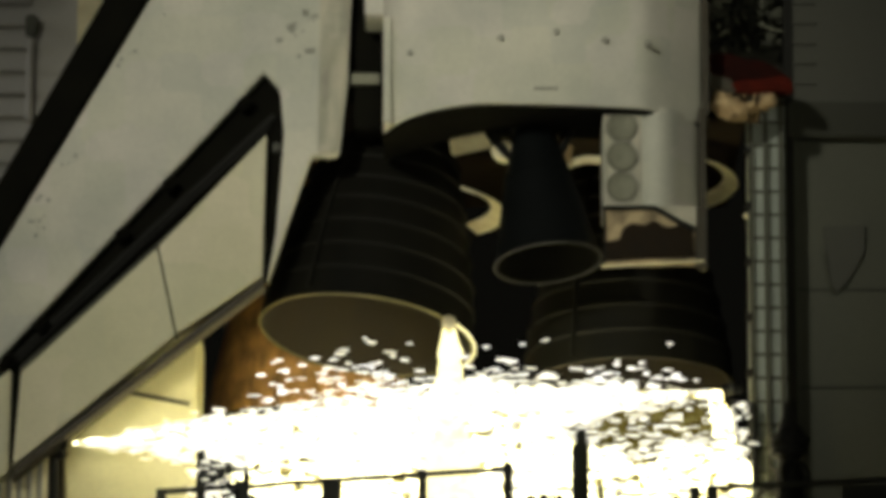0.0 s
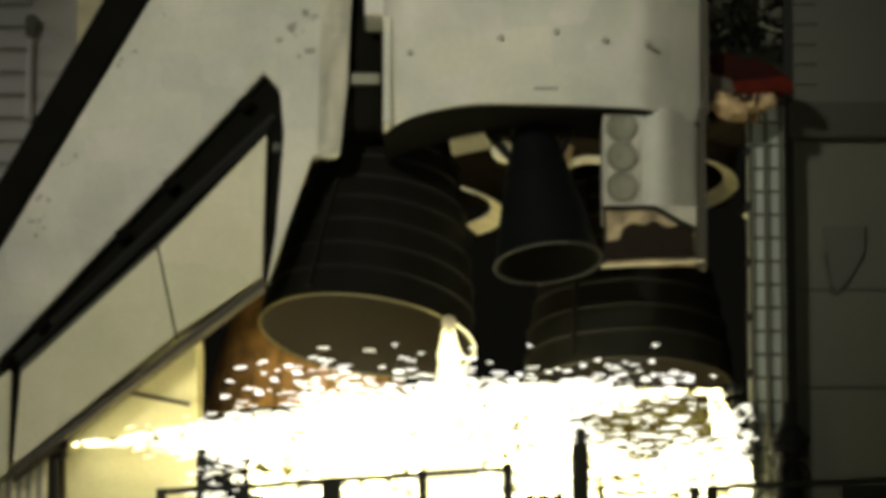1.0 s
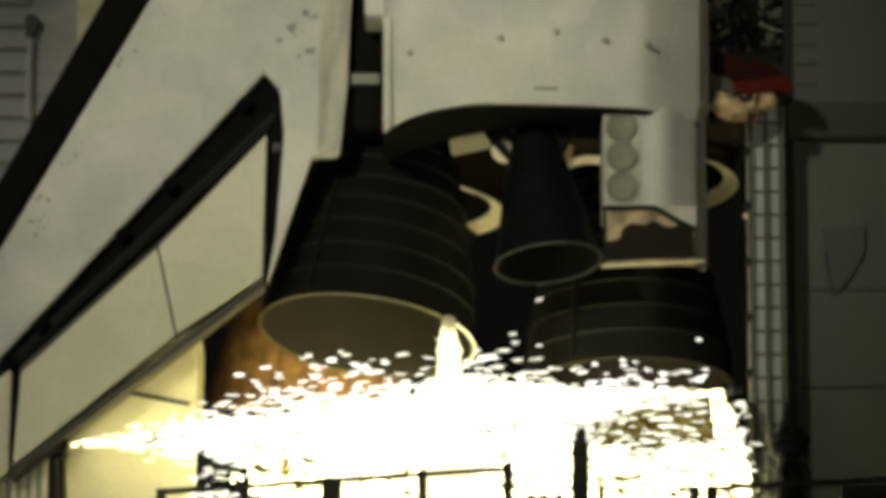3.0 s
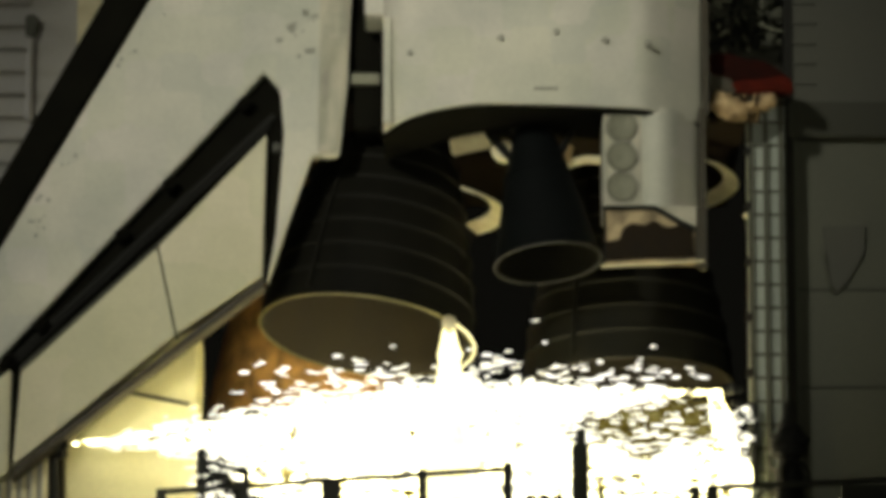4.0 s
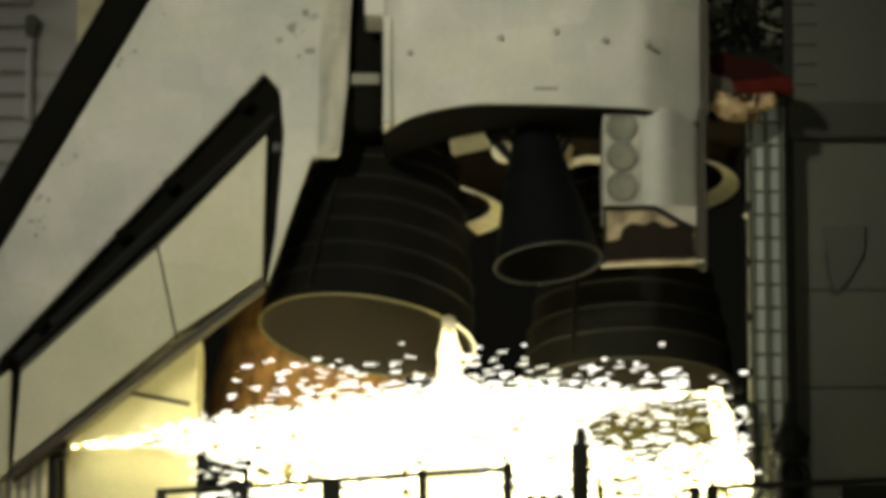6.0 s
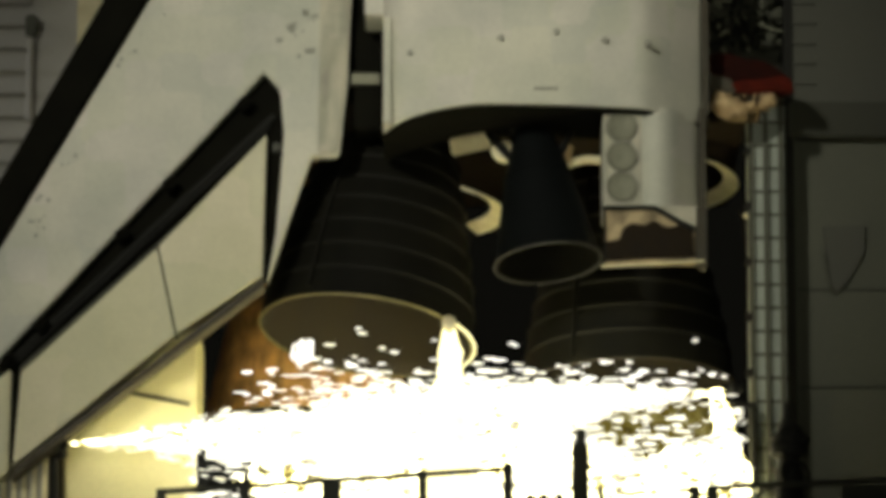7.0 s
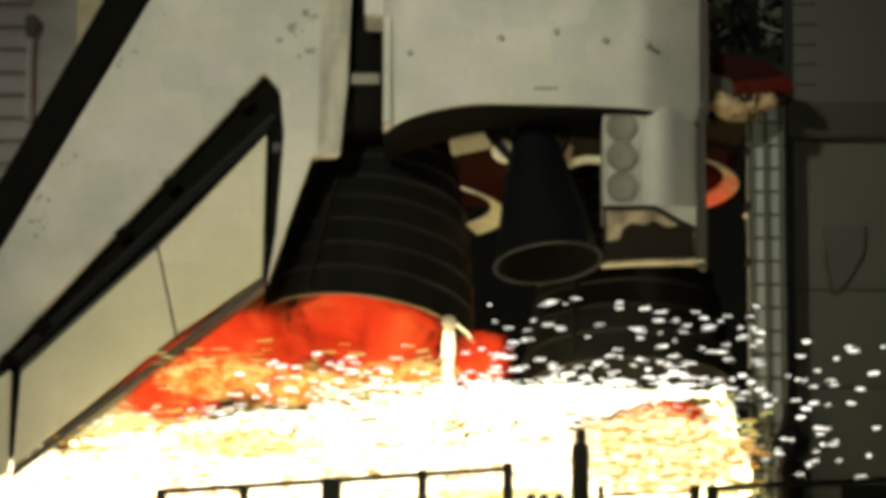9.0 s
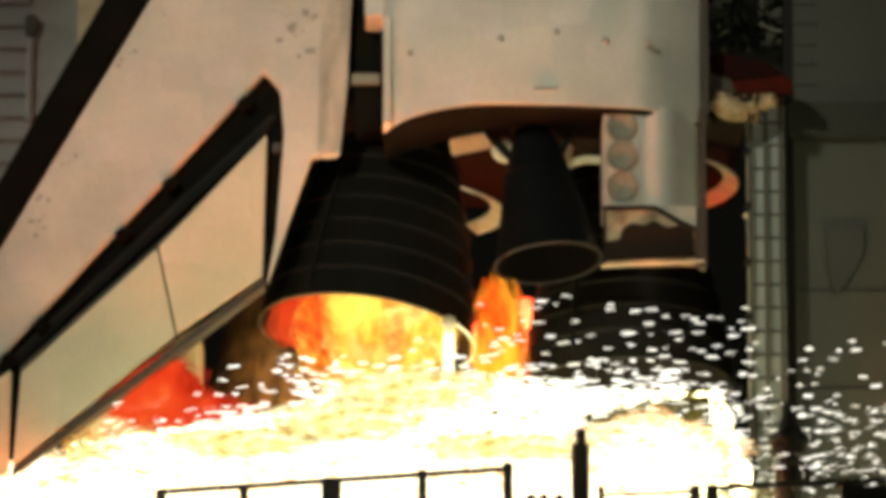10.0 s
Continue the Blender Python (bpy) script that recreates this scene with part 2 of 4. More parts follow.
def lump(size, seed, rough=0.35, freq=1.2, cuts=4):
    """An uneven blob of gas, sizes in x, y, z."""
    bm = bmesh.new()
    bmesh.ops.create_icosphere(bm, subdivisions=cuts, radius=1)
    off = Vector((seed * 7.3, seed * 3.1, seed * 1.7))
    for v in bm.verts:
        k = 1 + rough * (noise.noise(v.co * freq + off) + 0.5 * noise.noise(v.co * freq * 2.7 + off) + 0.3 * noise.noise(v.co * freq * 6 + off))
        v.co = Vector((v.co.x * size[0], v.co.y * size[1], v.co.z * size[2])) * k
    return smooth(bm, 180)


def wisp(size, seed, rough, freq, shells=(1.0, 0.86, 0.72, 0.57, 0.4)):
    """Nested ragged shells of gas, thinner outward, in one mesh."""
    bm = bmesh.new()
    for k, f in enumerate(shells):
        one = lump([c * f for c in size], seed + 0.37 * k, rough, freq, 4)
        me = bpy.data.meshes.new("shell")
        one.to_mesh(me)
        one.free()
        bm.from_mesh(me)
        bpy.data.meshes.remove(me)
    return bm


# ---- ground and launch platform ----
def ground():
    bm = bmesh.new()
    bmesh.ops.create_grid(bm, x_segments=8, y_segments=8, size=2500)
    tagged(link("ground", bm, CONCRETE), "pale concrete launch pad apron", "ground", kind="structure")


DECK_Z = 9.72


def platform():
    base = thing("launch_platform", (0, 0, 0), "grey steel mobile launch platform with an open flame hole", "platform", kind="structure")
    for x0, x1, y0, y1 in ((-16, 16, -6.6, -1.05), (-16, 16, 4.6, 14), (-16, -2.6, -1.05, 4.6), (3.1, 16, -1.05, 4.6)):
        part("deck_block", box(x0, x1, y0, y1, 3.0, DECK_Z, 0.02), DECK, base)
    for x in (-14, 0, 14):
        for y in (-5.5, 12.5):
            part("pedestal", box(x - 0.9, x + 0.9, y - 0.9, y + 0.9, 0, 3.0, 0.02), DECK, base)
    tagged(base, kind="structure")


ground()
platform()


# ---- main engines ----
PROFILE = [(1.195, 0.0), (1.165, 0.25), (1.13, 0.5), (1.085, 0.75), (1.035, 1.0), (0.98, 1.25), (0.92, 1.5), (0.86, 1.75), (0.79, 2.0), (0.71, 2.25), (0.62, 2.5), (0.52, 2.75), (0.4, 3.0), (0.24, 3.25)]


def radius_at(z):
    for (r0, z0), (r1, z1) in zip(PROFILE, PROFILE[1:]):
        if z0 <= z <= z1:
            return r0 + (r1 - r0) * (z - z0) / (z1 - z0)
    return PROFILE[-1][0]


def main_engine(m, label, skin, edge=None):
    e = thing("rocket_engine", label=label, category="rocket engine", group="main engines")
    bell = part("bell", lathe([(r, z) for r, z in PROFILE]), skin, e, "hooped steel nozzle bell")
    part("lining", lathe([(r - 0.05, z) for r, z in PROFILE]), INSIDE, bell, "brown heat-stained nozzle lining")
    part("rim", lathe([(1.175 + 0.014 * math.cos(a), 0.013 * math.sin(a)) for a in [2 * math.pi * k / 8 for k in range(8)]] , 72, True), edge or RIM, bell, "worn metal rim")
    for z in (0.35, 0.655, 0.96, 1.26, 1.53, 1.8, 2.05, 2.3) if skin == NOZZLE else ():
        r = radius_at(z)
        part("hoop", lathe([(r + 0.002 + 0.022 * math.cos(a), z + 0.033 * math.sin(a)) for a in [2 * math.pi * k / 8 for k in range(8)]], 64, True), HOOP if skin == NOZZLE else skin, bell)
    for a in (20, 238) if skin == NOZZLE else ():
        c, s = math.cos(radians(a)), math.sin(radians(a))
        part("coolant_line", tube([((radius_at(z) + 0.045) * c, (radius_at(z) + 0.045) * s, z) for z in [0.08 + 0.2 * k for k in range(12)]], 0.022, 8), HOOP, bell)
    part("throat", lathe([(0.28, 3.2), (0.34, 3.35), (0.5, 3.5), (0.55, 3.9), (0.3, 4.2)], 40), DARK, e)
    e.matrix_world = m
    return e


# left bell, right bell and the far bell behind them
ENGINE_1 = Matrix.Translation((-0.853, 0, 13.379)) @ pose(0, 0, 0, -10.5, 7.5, 0)
ENGINE_2 = Matrix.Translation((2.073, 1, 12.97)) @ pose(0, 0, 0, -6.5, -1, 0)
ENGINE_3 = Matrix.Translation((-1.56, 2.9, 12.82)) @ pose(0, 0, 0, -4, 2, 0)
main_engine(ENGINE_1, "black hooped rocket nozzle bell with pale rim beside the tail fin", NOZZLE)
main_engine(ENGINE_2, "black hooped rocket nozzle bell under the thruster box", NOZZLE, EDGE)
main_engine(ENGINE_3, "rocket nozzle bell half hidden behind the rudder, brown light put into its colour", LIT_BELL)


def shield_ring(m, r, a0, a1):
    bm = bmesh.new()
    cut = [(r, 0), (r - 0.17, 0.08), (r - 0.17, 0.11), (r, 0.03)]
    rings = []
    for k in range(33):
        a = radians(a0 + (a1 - a0) * k / 32)
        rings.append([bm.verts.new((q * math.cos(a), q * math.sin(a), z)) for q, z in cut])
    for a, b in zip(rings, rings[1:]):
        for k in range(4):
            bm.faces.new((a[k], a[(k + 1) % 4], b[(k + 1) % 4], b[k]))
    bm.faces.new(rings[0]), bm.faces.new(rings[-1])
    bmesh.ops.recalc_face_normals(bm, faces=bm.faces)
    ring = tagged(link("heat_shield_ring", smooth(bm, 40), CREAM), "cream annular heat shield ring round an engine", "heat shield", "heat shield rings")
    ring.matrix_world = m
    return ring


shield_ring(Matrix.Translation((-0.63, -0.1, 14.73)) @ pose(0, 0, 0, -2.5, 1, 0), 1.33, -45, 40)
shield_ring(Matrix.Translation((2, 1, 15.289)) @ pose(0, 0, 0, -4, 0, 0), 1.33, -60, 80)


def aft_body():
    f = thing("aft_fuselage", label="black tiled spacecraft aft bulkhead above the engines", category="spacecraft body")
    part("bulkhead", box(-1.386, 3.328, -0.85, 3.6, 15.61, 15.814, 0.03), SHIELD, f)
    part("hull", box(-1.386, 2.822, -0.8, 3.5, 15.814, 19.684, 0.03), BLACK, f)
    part("side_fairing", box(-0.98, -0.62, -1.0, 0.5, 15.485, 18.872, 0.02), BLACK, f)
    part("latch", box(-1.003, -0.694, -1.1, -0.95, 15.969, 16.083, 0.01), THRUST, f, "small grey latch")
    part("blanket", shift(box(-0.22, 0.22, -0.04, 0.04, -0.1, 0.1, 0.02), *(0.297, -0.9, 15.344), 30, -12, 0), CREAM, f, "bright cream insulation blanket")
    part("strap", tube([(1.321, -0.9, 15.065), (1.408, -0.9, 15.128), (1.55, -0.9, 15.16), (1.797, -0.9, 15.154)], 0.05), CREAM, f, "cream strap")
    part("elbow", shift(lathe([(0.1 + 0.05 * math.cos(a), 0.05 * math.sin(a)) for a in [2 * math.pi * k / 8 for k in range(8)]], 24, True), *(0.673, -0.95, 15.243), 70, 25, 0), CREAM, f, "cream pipe elbow")
    part("bracket", shift(box(-0.06, 0.06, -0.05, 0.05, -0.1, 0.1, 0.02), *(1.352, -0.95, 15.218), 0, 15, 0), TAN, f)
    return f


aft_body()


# ---- orbital engine pod ----
def pod():
    p = thing("engine_pod", label="white tiled engine pod with a curved lower edge", category="engine pod")
    n = 40
    x0, x1 = -0.642, 2.833
    low = (15.215, 15.377, 15.483, 15.452)
    bm = bmesh.new()
    rows, rows_xy = [], []
    for i in range(n + 1):
        t = i / n
        x = x0 + (x1 - x0) * t
        if t < 0.335:
            z = low[0] + (low[2] - low[0]) * (1 - (1 - t / 0.335) ** 2)
        else:
            z = low[2] + (low[3] - low[2]) * min((t - 0.335) / 0.49, 1)
        y = -2.2 + 0.12 * max(0, (min(t, 0.8) - 0.5) / 0.3) ** 2 + 0.72 * max(0, (t - 0.8) / 0.2) ** 1.2 + 0.25 * max(0, (0.1 - t) / 0.1) ** 2
        rows_xy.append((x, y, z))
        rows.append([bm.verts.new(v) for v in ((x, y, z), (x, y - 0.06, z + 0.9), (x, y, z + 4.2), (x, -0.7, z + 4.2), (x, -0.7, z))])
    for a, b in zip(rows, rows[1:]):
        for k in range(5):
            j = (k + 1) % 5
            bm.faces.new((a[k], b[k], b[j], a[j]))
    bm.faces.new(rows[0]), bm.faces.new(rows[-1][::-1])
    bmesh.ops.recalc_face_normals(bm, faces=bm.faces)
    skin = part("skin", smooth(bm, 40), WHITE, p)
    bm = bmesh.new()
    ring = []
    for a in rows_xy:
        ring.append([bm.verts.new(v) for v in ((a[0], a[1] + 0.05, a[2] - 0.004), (a[0], -0.72, a[2] - 0.004), (a[0], -0.72, a[2] - 0.03), (a[0], a[1] + 0.05, a[2] - 0.03))])
    for a, b in zip(ring, ring[1:]):
        for k in range(4):
            bm.faces.new((a[k], b[k], b[(k + 1) % 4], a[(k + 1) % 4]))
    bmesh.ops.recalc_face_normals(bm, faces=bm.faces)
    part("base_shield", smooth(bm, 40), BLACK, p, "dark heat shield under the pod")
    part("shoulder", box(-0.843, -0.574, -1.95, -1.2, 16.522, 18.609, 0.015), WHITE, p)
    part("edge_strip", box(-0.639, -0.56, -2.2, -1.9, 15.264, 16.439, 0.01), WHITE, p, "pale edge strip")
    part("edge_seal", box(2.809, 2.876, -1.72, -1.2, 15.433, 18.667, 0.01), EDGE, p, "dark brown edge seal")
    part("seam", box(0.975, 1.235, -2.243, -2.2, 15.626, 15.657, 0.002), STAIN, skin, "short dark seam")
    for x, z in ((-0.352, 16.025), (0.618, 16.189), (1.219, 16.258), (1.74, 16.17), (2.2, 16.139)):
        part("fastener", shift(lathe([(0.001, 0.0), (0.028, 0.0), (0.034, 0.01), (0.034, 0.12)], 14), x, -2.285, z, -90, 0, 0), STAIN, skin, "sooty recessed fastener")
    return p


def thruster_box():
    b = thing("thruster_box", label="white thruster box with three round covers and a sooty open base", category="thruster housing")
    zt, zm, zb = 15.498, 14.414, 13.758
    xl, xr = 1.724, 2.804
    n = 24
    bm = bmesh.new()
    rows = []
    for i in range(n + 1):
        t = i / n
        y = -1.9 - 0.06 * math.sin(math.pi * min(1, max(0, (t - 0.4) / 0.4))) + 0.03 * (0.38 < t < 0.42) + 0.6 * max(0, (t - 0.45) / 0.55) ** 2
        rows.append([bm.verts.new(v) for v in ((xl + (xr - xl) * t, y, zm), (xl + (xr - xl) * t, y, zt), (xl + (xr - xl) * t, -0.9, zt), (xl + (xr - xl) * t, -0.9, zm))])
    for a, c in zip(rows, rows[1:]):
        for k in range(4):
            bm.faces.new((a[k], c[k], c[(k + 1) % 4], a[(k + 1) % 4]))
    bm.faces.new(rows[0]), bm.faces.new(rows[-1][::-1])
    bmesh.ops.recalc_face_normals(bm, faces=bm.faces)
    part("housing", smooth(bm, 40), WHITE, b)
    # shade on the left column, put in as a thin greyer plate
    part("shade_plate", box(xl + 0.008, xl + 0.41, -1.903, -1.85, zm + 0.02, zt - 0.02, 0.002), FAIRING, b, "greyish plate added for the shade on the box's left column")
    part("side_plate", box(xr - 0.09, xr, -1.93, -1.8, zb, zm, 0.012), EDGE, b, "brown scorched side plate")
    part("side_seal", box(xr - 0.04, xr + 0.022, -1.94, -1.6, zb, zt, 0.006), EDGE, b, "brown edge seal")
    for z in (14.864, 14.733):
        part("port", box(2.257, 2.361, -1.912, -1.85, z - 0.022, z + 0.022, 0.004), THRUST, b, "small grey port")
    part("base_bar", shift(box(-0.555, 0.555, -0.02, 0.02, -0.013, 0.013, 0.005), *(2.249, -1.93, 13.782), 0, -3, 0), CREAM, b, "pale bottom bar")
    part("soot_panel", box(xl, xr - 0.1, -1.85, -1.78, zb + 0.03, zm, 0.006), SOOT, b, "soot-blackened inner panel")
    part("inner_side", box(xl, xl + 0.02, -1.9, -1.78, zb + 0.03, zm, 0.006), DARK, b)
    part("lip", prism([(1.708, 14.416), (2.277, 14.416), (2.554, 14.255), (2.711, 14.18), (2.699, 14.137), (2.536, 14.211), (2.265, 14.385), (1.708, 14.385)], -1.96, -1.86, 0.004), DARK, b, "black cut-out lip")
    part("gusset", prism([(2.278, 14.408), (2.714, 14.408), (2.712, 14.166), (2.549, 14.24)], -1.94, -1.8, 0.004), FAIRING, b, "grey corner gusset")
    part("lower_soot", prism([(1.720, 14.034), (1.890, 14.059), (1.927, 14.183), (2.024, 14.245), (2.157, 14.220), (2.267, 14.269), (2.400, 14.195), (2.551, 14.220), (2.678, 14.158), (2.700, 13.867), (1.719, 13.823)], -1.88, -1.84, 0.01), SHIELD, b, "charred inner lip")
    for z in (15.292, 14.962, 14.626):
        cover = part("thruster_cover", shift(lathe([(0.001, 0.02), (0.12, 0.0), (0.15, -0.02), (0.162, 0.02), (0.162, 0.1)], 28), 1.925, -1.925, z, -90, 0, 0), THRUST, b, "grey round thruster cover")
        part("cover_ring", shift(lathe([(0.165, -0.012), (0.178, -0.012), (0.178, 0.1), (0.165, 0.1)], 28, True), 1.925, -1.925, z, -90, 0, 0), STAIN, cover)
    return b


def orbital_engine():
    e = thing("orbital_nozzle", label="dark grey alloy engine nozzle below the pod", category="rocket nozzle")
    prof = [(0.58, 0), (0.54, 0.2), (0.5, 0.4), (0.455, 0.6), (0.41, 0.8), (0.36, 1.0), (0.31, 1.2), (0.25, 1.4), (0.17, 1.6)]
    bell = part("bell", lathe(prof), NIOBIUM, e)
    part("lining", lathe([(r - 0.03, z) for r, z in prof]), BLACK, bell)
    part("rim", lathe([(0.58 + 0.016 * math.cos(a), 0.016 * math.sin(a)) for a in [2 * math.pi * k / 8 for k in range(8)]], 64, True), ALLOYRIM, bell, "thin worn metal rim")
    part("flange", lathe([(0.37 + 0.016 * math.cos(a), 1.0 + 0.016 * math.sin(a)) for a in [2 * math.pi * k / 6 for k in range(6)]], 48, True), NIOBIUM, bell)
    part("chamber", lathe([(0.18, 1.55), (0.3, 1.65), (0.32, 2.0), (0.2, 2.1)], 32), DARK, e)
    part("actuator", tube([(-0.25, -0.1, 1.2), (-0.5, 0.2, 1.7)], 0.045), DARK, e)
    part("actuator", tube([(0.25, -0.1, 1.2), (0.5, 0.2, 1.7)], 0.045), DARK, e)
    e.matrix_world = Matrix.Translation((1.135, -1.4, 13.906)) @ pose(0, 0, 0, -10, -6, 0)
    return e


pod()
thruster_box()
orbital_engine()


# ---- tail fin ----
def tail_fin():
    f = thing("tail_fin", label="white spacecraft tail fin with black edges and a split rudder", category="tail fin")
    part("core", prism([(-1.746, 19.523), (-0.901, 19.523), (-1.018, 16.938), (-1.098, 15.219), (-1.406, 15.181), (-1.878, 13.796), (-2.111, 13.771), (-4.657, 11.81), (-5.68, 11.132), (-5.709, 12.585)], -1.05, -0.8, 0.01), BLACK, f, "black fin core")
    skin = part("skin", prism([(-1.74, 19.462), (-0.886, 19.462), (-1.002, 16.886), (-1.042, 15.932), (-1.131, 15.135), (-1.426, 15.123), (-1.908, 13.717), (-1.814, 14.23), (-1.729, 15.362), (-1.775, 15.869), (-1.949, 16.059), (-5.677, 11.892), (-5.69, 12.548)], -1.25, -1.05, 0.02), WHITE, f)
    part("root_fairing", prism([(-1.308, 19.376), (-0.897, 19.376), (-1.013, 16.868), (-1.059, 15.915), (-1.148, 15.157), (-1.363, 15.144)], -1.275, -1.2, 0.02), FAIRING, f, "streaked greyish root fairing")
    part("leading_edge", prism([(-1.909, 19.951), (-1.441, 19.951), (-3.222, 16.86), (-4.794, 14.108), (-5.739, 12.43), (-5.756, 13.273), (-4.806, 14.848), (-3.71, 16.86)], -1.33, -0.85, 0.03), BLACK, f, "black strip along the leading edge")
    part("rudder_panel", prism([(-1.919, 15.362), (-1.958, 13.792), (-2.875, 13.156), (-3.081, 14.117)], -1.25, -0.86, 0.012), RUDDER, f, "cream-white inner rudder panel")
    part("rudder_panel", prism([(-3.099, 14.098), (-2.894, 13.143), (-4.628, 11.708), (-4.547, 12.734)], -1.25, -0.86, 0.012), RUDDER, f, "cream-white outer rudder panel")
    part("trailing_edge", prism([(-1.946, 13.783), (-1.933, 13.696), (-4.64, 11.588), (-4.63, 11.686)], -1.2, -0.82, 0.006), EDGE, f, "brown trailing edge")
    part("tip_panel", prism([(-5.62, 12.115), (-4.658, 12.758), (-4.676, 11.646), (-5.6, 11.069)], -1.24, -0.86, 0.012), RUDDER, f)
    part("hinge_tube", tube([(-1.838, -1.1, 15.607), (-4.667, -1.1, 12.877)], 0.045), DARK, f, "dark hinge tube")
    part("hinge_tube", tube([(-1.886, -1.12, 15.476), (-4.664, -1.12, 12.798)], 0.02), DARK, f)
    part("hinge_strip", tube([(-4.562, -1.18, 12.776), (-2.854, -1.18, 14.365)], 0.022), GREYSTEEL, f, "dull olive hinge strip")
    for x, y, z in ((-2.165, -1.28, 15.71), (-2.968, -1.28, 14.808), (-3.476, -1.28, 14.257), (-4.342, -1.28, 13.252), (-4.702, -1.28, 12.867)):
        part("hinge_fairing", shift(box(-0.085, 0.085, -0.03, 0.1, -0.06, 0.06, 0.03), x, y, z, 0, -46, 0), BLACK, f)
    part("hinge_fitting", box(-1.858, -1.76, -1.2, -1.0, 15.185, 15.279, 0.01), GREYSTEEL, f)
    rnd = random.Random(4)
    for k in range(34):
        t = rnd.random()
        x, z = -1.543 + rnd.gauss(0, 0.13), 16.57 + rnd.gauss(0, 0.17)
        if k > 19:
            x, z = -1.136 + rnd.gauss(0, 0.03), 16.555 + rnd.gauss(0, 0.2)
        s = 0.012 + 0.03 * t * t
        part("tile_mark", box(x - s, x + s, -1.254, -1.2, z - s * 0.8, z + s * 0.8, 0.003), STAIN, skin, "small grey tile mark")
    for k in range(20):
        t = rnd.random()
        x, z = -3.225 + (-4.798 - -3.225) * t + 0.08 + abs(rnd.gauss(0, 0.1)), 16.873 + (14.119 - 16.873) * t
        s = 0.01 + 0.014 * rnd.random()
        part("tile_mark", box(x - s, x + s, -1.254, -1.2, z - s, z + s, 0.003), STAIN, skin, "small grey tile mark")
    return f


tail_fin()


# ---- background and service masts ----
def far_tower():
    w = thing("service_tower", label="dim grey louvred service tower behind the fin", category="tower")
    part("wall", box(-6.545, -4.591, 9, 12, DECK_Z, 21.043, 0.02), TOWER, w)
    for k in range(15):
        z = 17.062 + 0.3 * k
        part("louvre", box(-6.319, -5.292, 8.86, 9.02, z, z + 0.1, 0.02), TOWER, w)
    part("conduit", tube([(-5.279, 8.8, 17.888), (-5.275, 8.8, 18.979)], 0.045), TOWER, w)
    part("junction_box", box(-5.340, -5.185, 8.7, 8.9, 18.994, 19.277, 0.03), DIMSTEEL, w, "dark junction box")
    part("corner_post", box(-4.667, -4.349, 8.6, 9.0, DECK_Z, 20.958, 0.02), CREAM, w)
    w.location = (0, 0, 0)
    return w


def left_wall():
    w = thing("tail_service_mast", label="pale service mast wall, the sparks' yellow light put into its colour", category="service mast")
    part("face", box(-4.129, -2.691, -0.55, 1.4, DECK_Z - 0.05, 13.485, 0.02), PALE, w)
    part("seam", tube([(-3.596, -0.57, 12.665), (-3.213, -0.57, 12.59), (-2.763, -0.57, 12.502)], 0.02, 6), EDGE, w)
    part("column", box(-4.323, -4.115, -0.7, -0.4, DECK_Z - 0.05, 12.017, 0.02), EDGE, w, "brown steel column")
    for k in range(5):
        x = -4.782 + 0.11 * k
        part("rib", box(x, x + 0.06, -0.8, -0.7, DECK_Z - 0.05, 11.938, 0.01), CREAM, w)
    part("back_plate", box(-5.169, -4.323, -0.7, -0.5, DECK_Z - 0.05, 11.955, 0.01), TOWER, w)
    return w


def pipe_rack():
    k_rack = thing("pipe_rack", label="dark pipe rack on the deck half hidden by sparks", category="pipe rack")
    x, zt = -2.603, 11.9
    part("post", box(x - 0.05, x + 0.05, -1.2, -1.1, DECK_Z, zt, 0.012), DARK, k_rack)
    part("post", box(x + 0.45, x + 0.52, -1.2, -1.1, DECK_Z, zt - 0.2, 0.012), DARK, k_rack)
    part("crossbar", tube([(x, -1.15, zt - 0.12), (x + 0.3, -1.12, zt - 0.2), (x + 0.5, -1.15, zt - 0.26)], 0.04), DARK, k_rack)
    part("pipe", tube([(x, -1.1, zt - 0.35), (x + 0.25, -1.08, zt - 0.3), (x + 0.4, -1.1, zt - 0.5), (x + 0.7, -1.1, zt - 0.55)], 0.045), DARK, k_rack)
    part("valve", shift(lump((0.1, 0.1, 0.09), 8, 0.4, 1.5, 2), x + 0.22, -1.18, zt - 0.28), DARK, k_rack)
    for k, (dx, dz) in enumerate(((0.1, -0.1), (0.28, -0.02), (0.36, -0.6), (0.12, -0.62), (0.3, -0.8), (0.5, -0.7))):
        part("fitting", shift(lump((0.06, 0.05, 0.045), 14 + k, 0.6, 1.8, 2), x + dx, -1.16, zt - 0.25 + dz * 0.6), DARK, k_rack)
    part("valve", shift(lump((0.08, 0.08, 0.1), 9, 0.4, 1.5, 2), x + 0.4, -1.18, zt - 0.42), DARK, k_rack)


pipe_rack()


def igniter(name_place, aim, label, skin, size=1.0):
    g = thing("igniter", label=label, category="igniter", group="spark igniters")
    barrel = part("barrel", lathe([(0.035, 0.0), (0.055, 0.02), (0.055, 0.2), (0.04, 0.24), (0.001, 0.24)], 20), skin, g)
    part("clamp", lathe([(0.056, 0.08), (0.07, 0.08), (0.07, 0.13), (0.056, 0.13)], 20, True), GREYSTEEL, barrel)
    if skin == CREAM:
        part("dome", lathe([(0.001, 0.04), (0.07, 0.06), (0.115, 0.13), (0.12, 0.19), (0.085, 0.26), (0.001, 0.29)], 24), skin, g, "pale rounded igniter dome")
    g.matrix_world = look(name_place, aim) @ Matrix.Scale(size, 4)
    return g


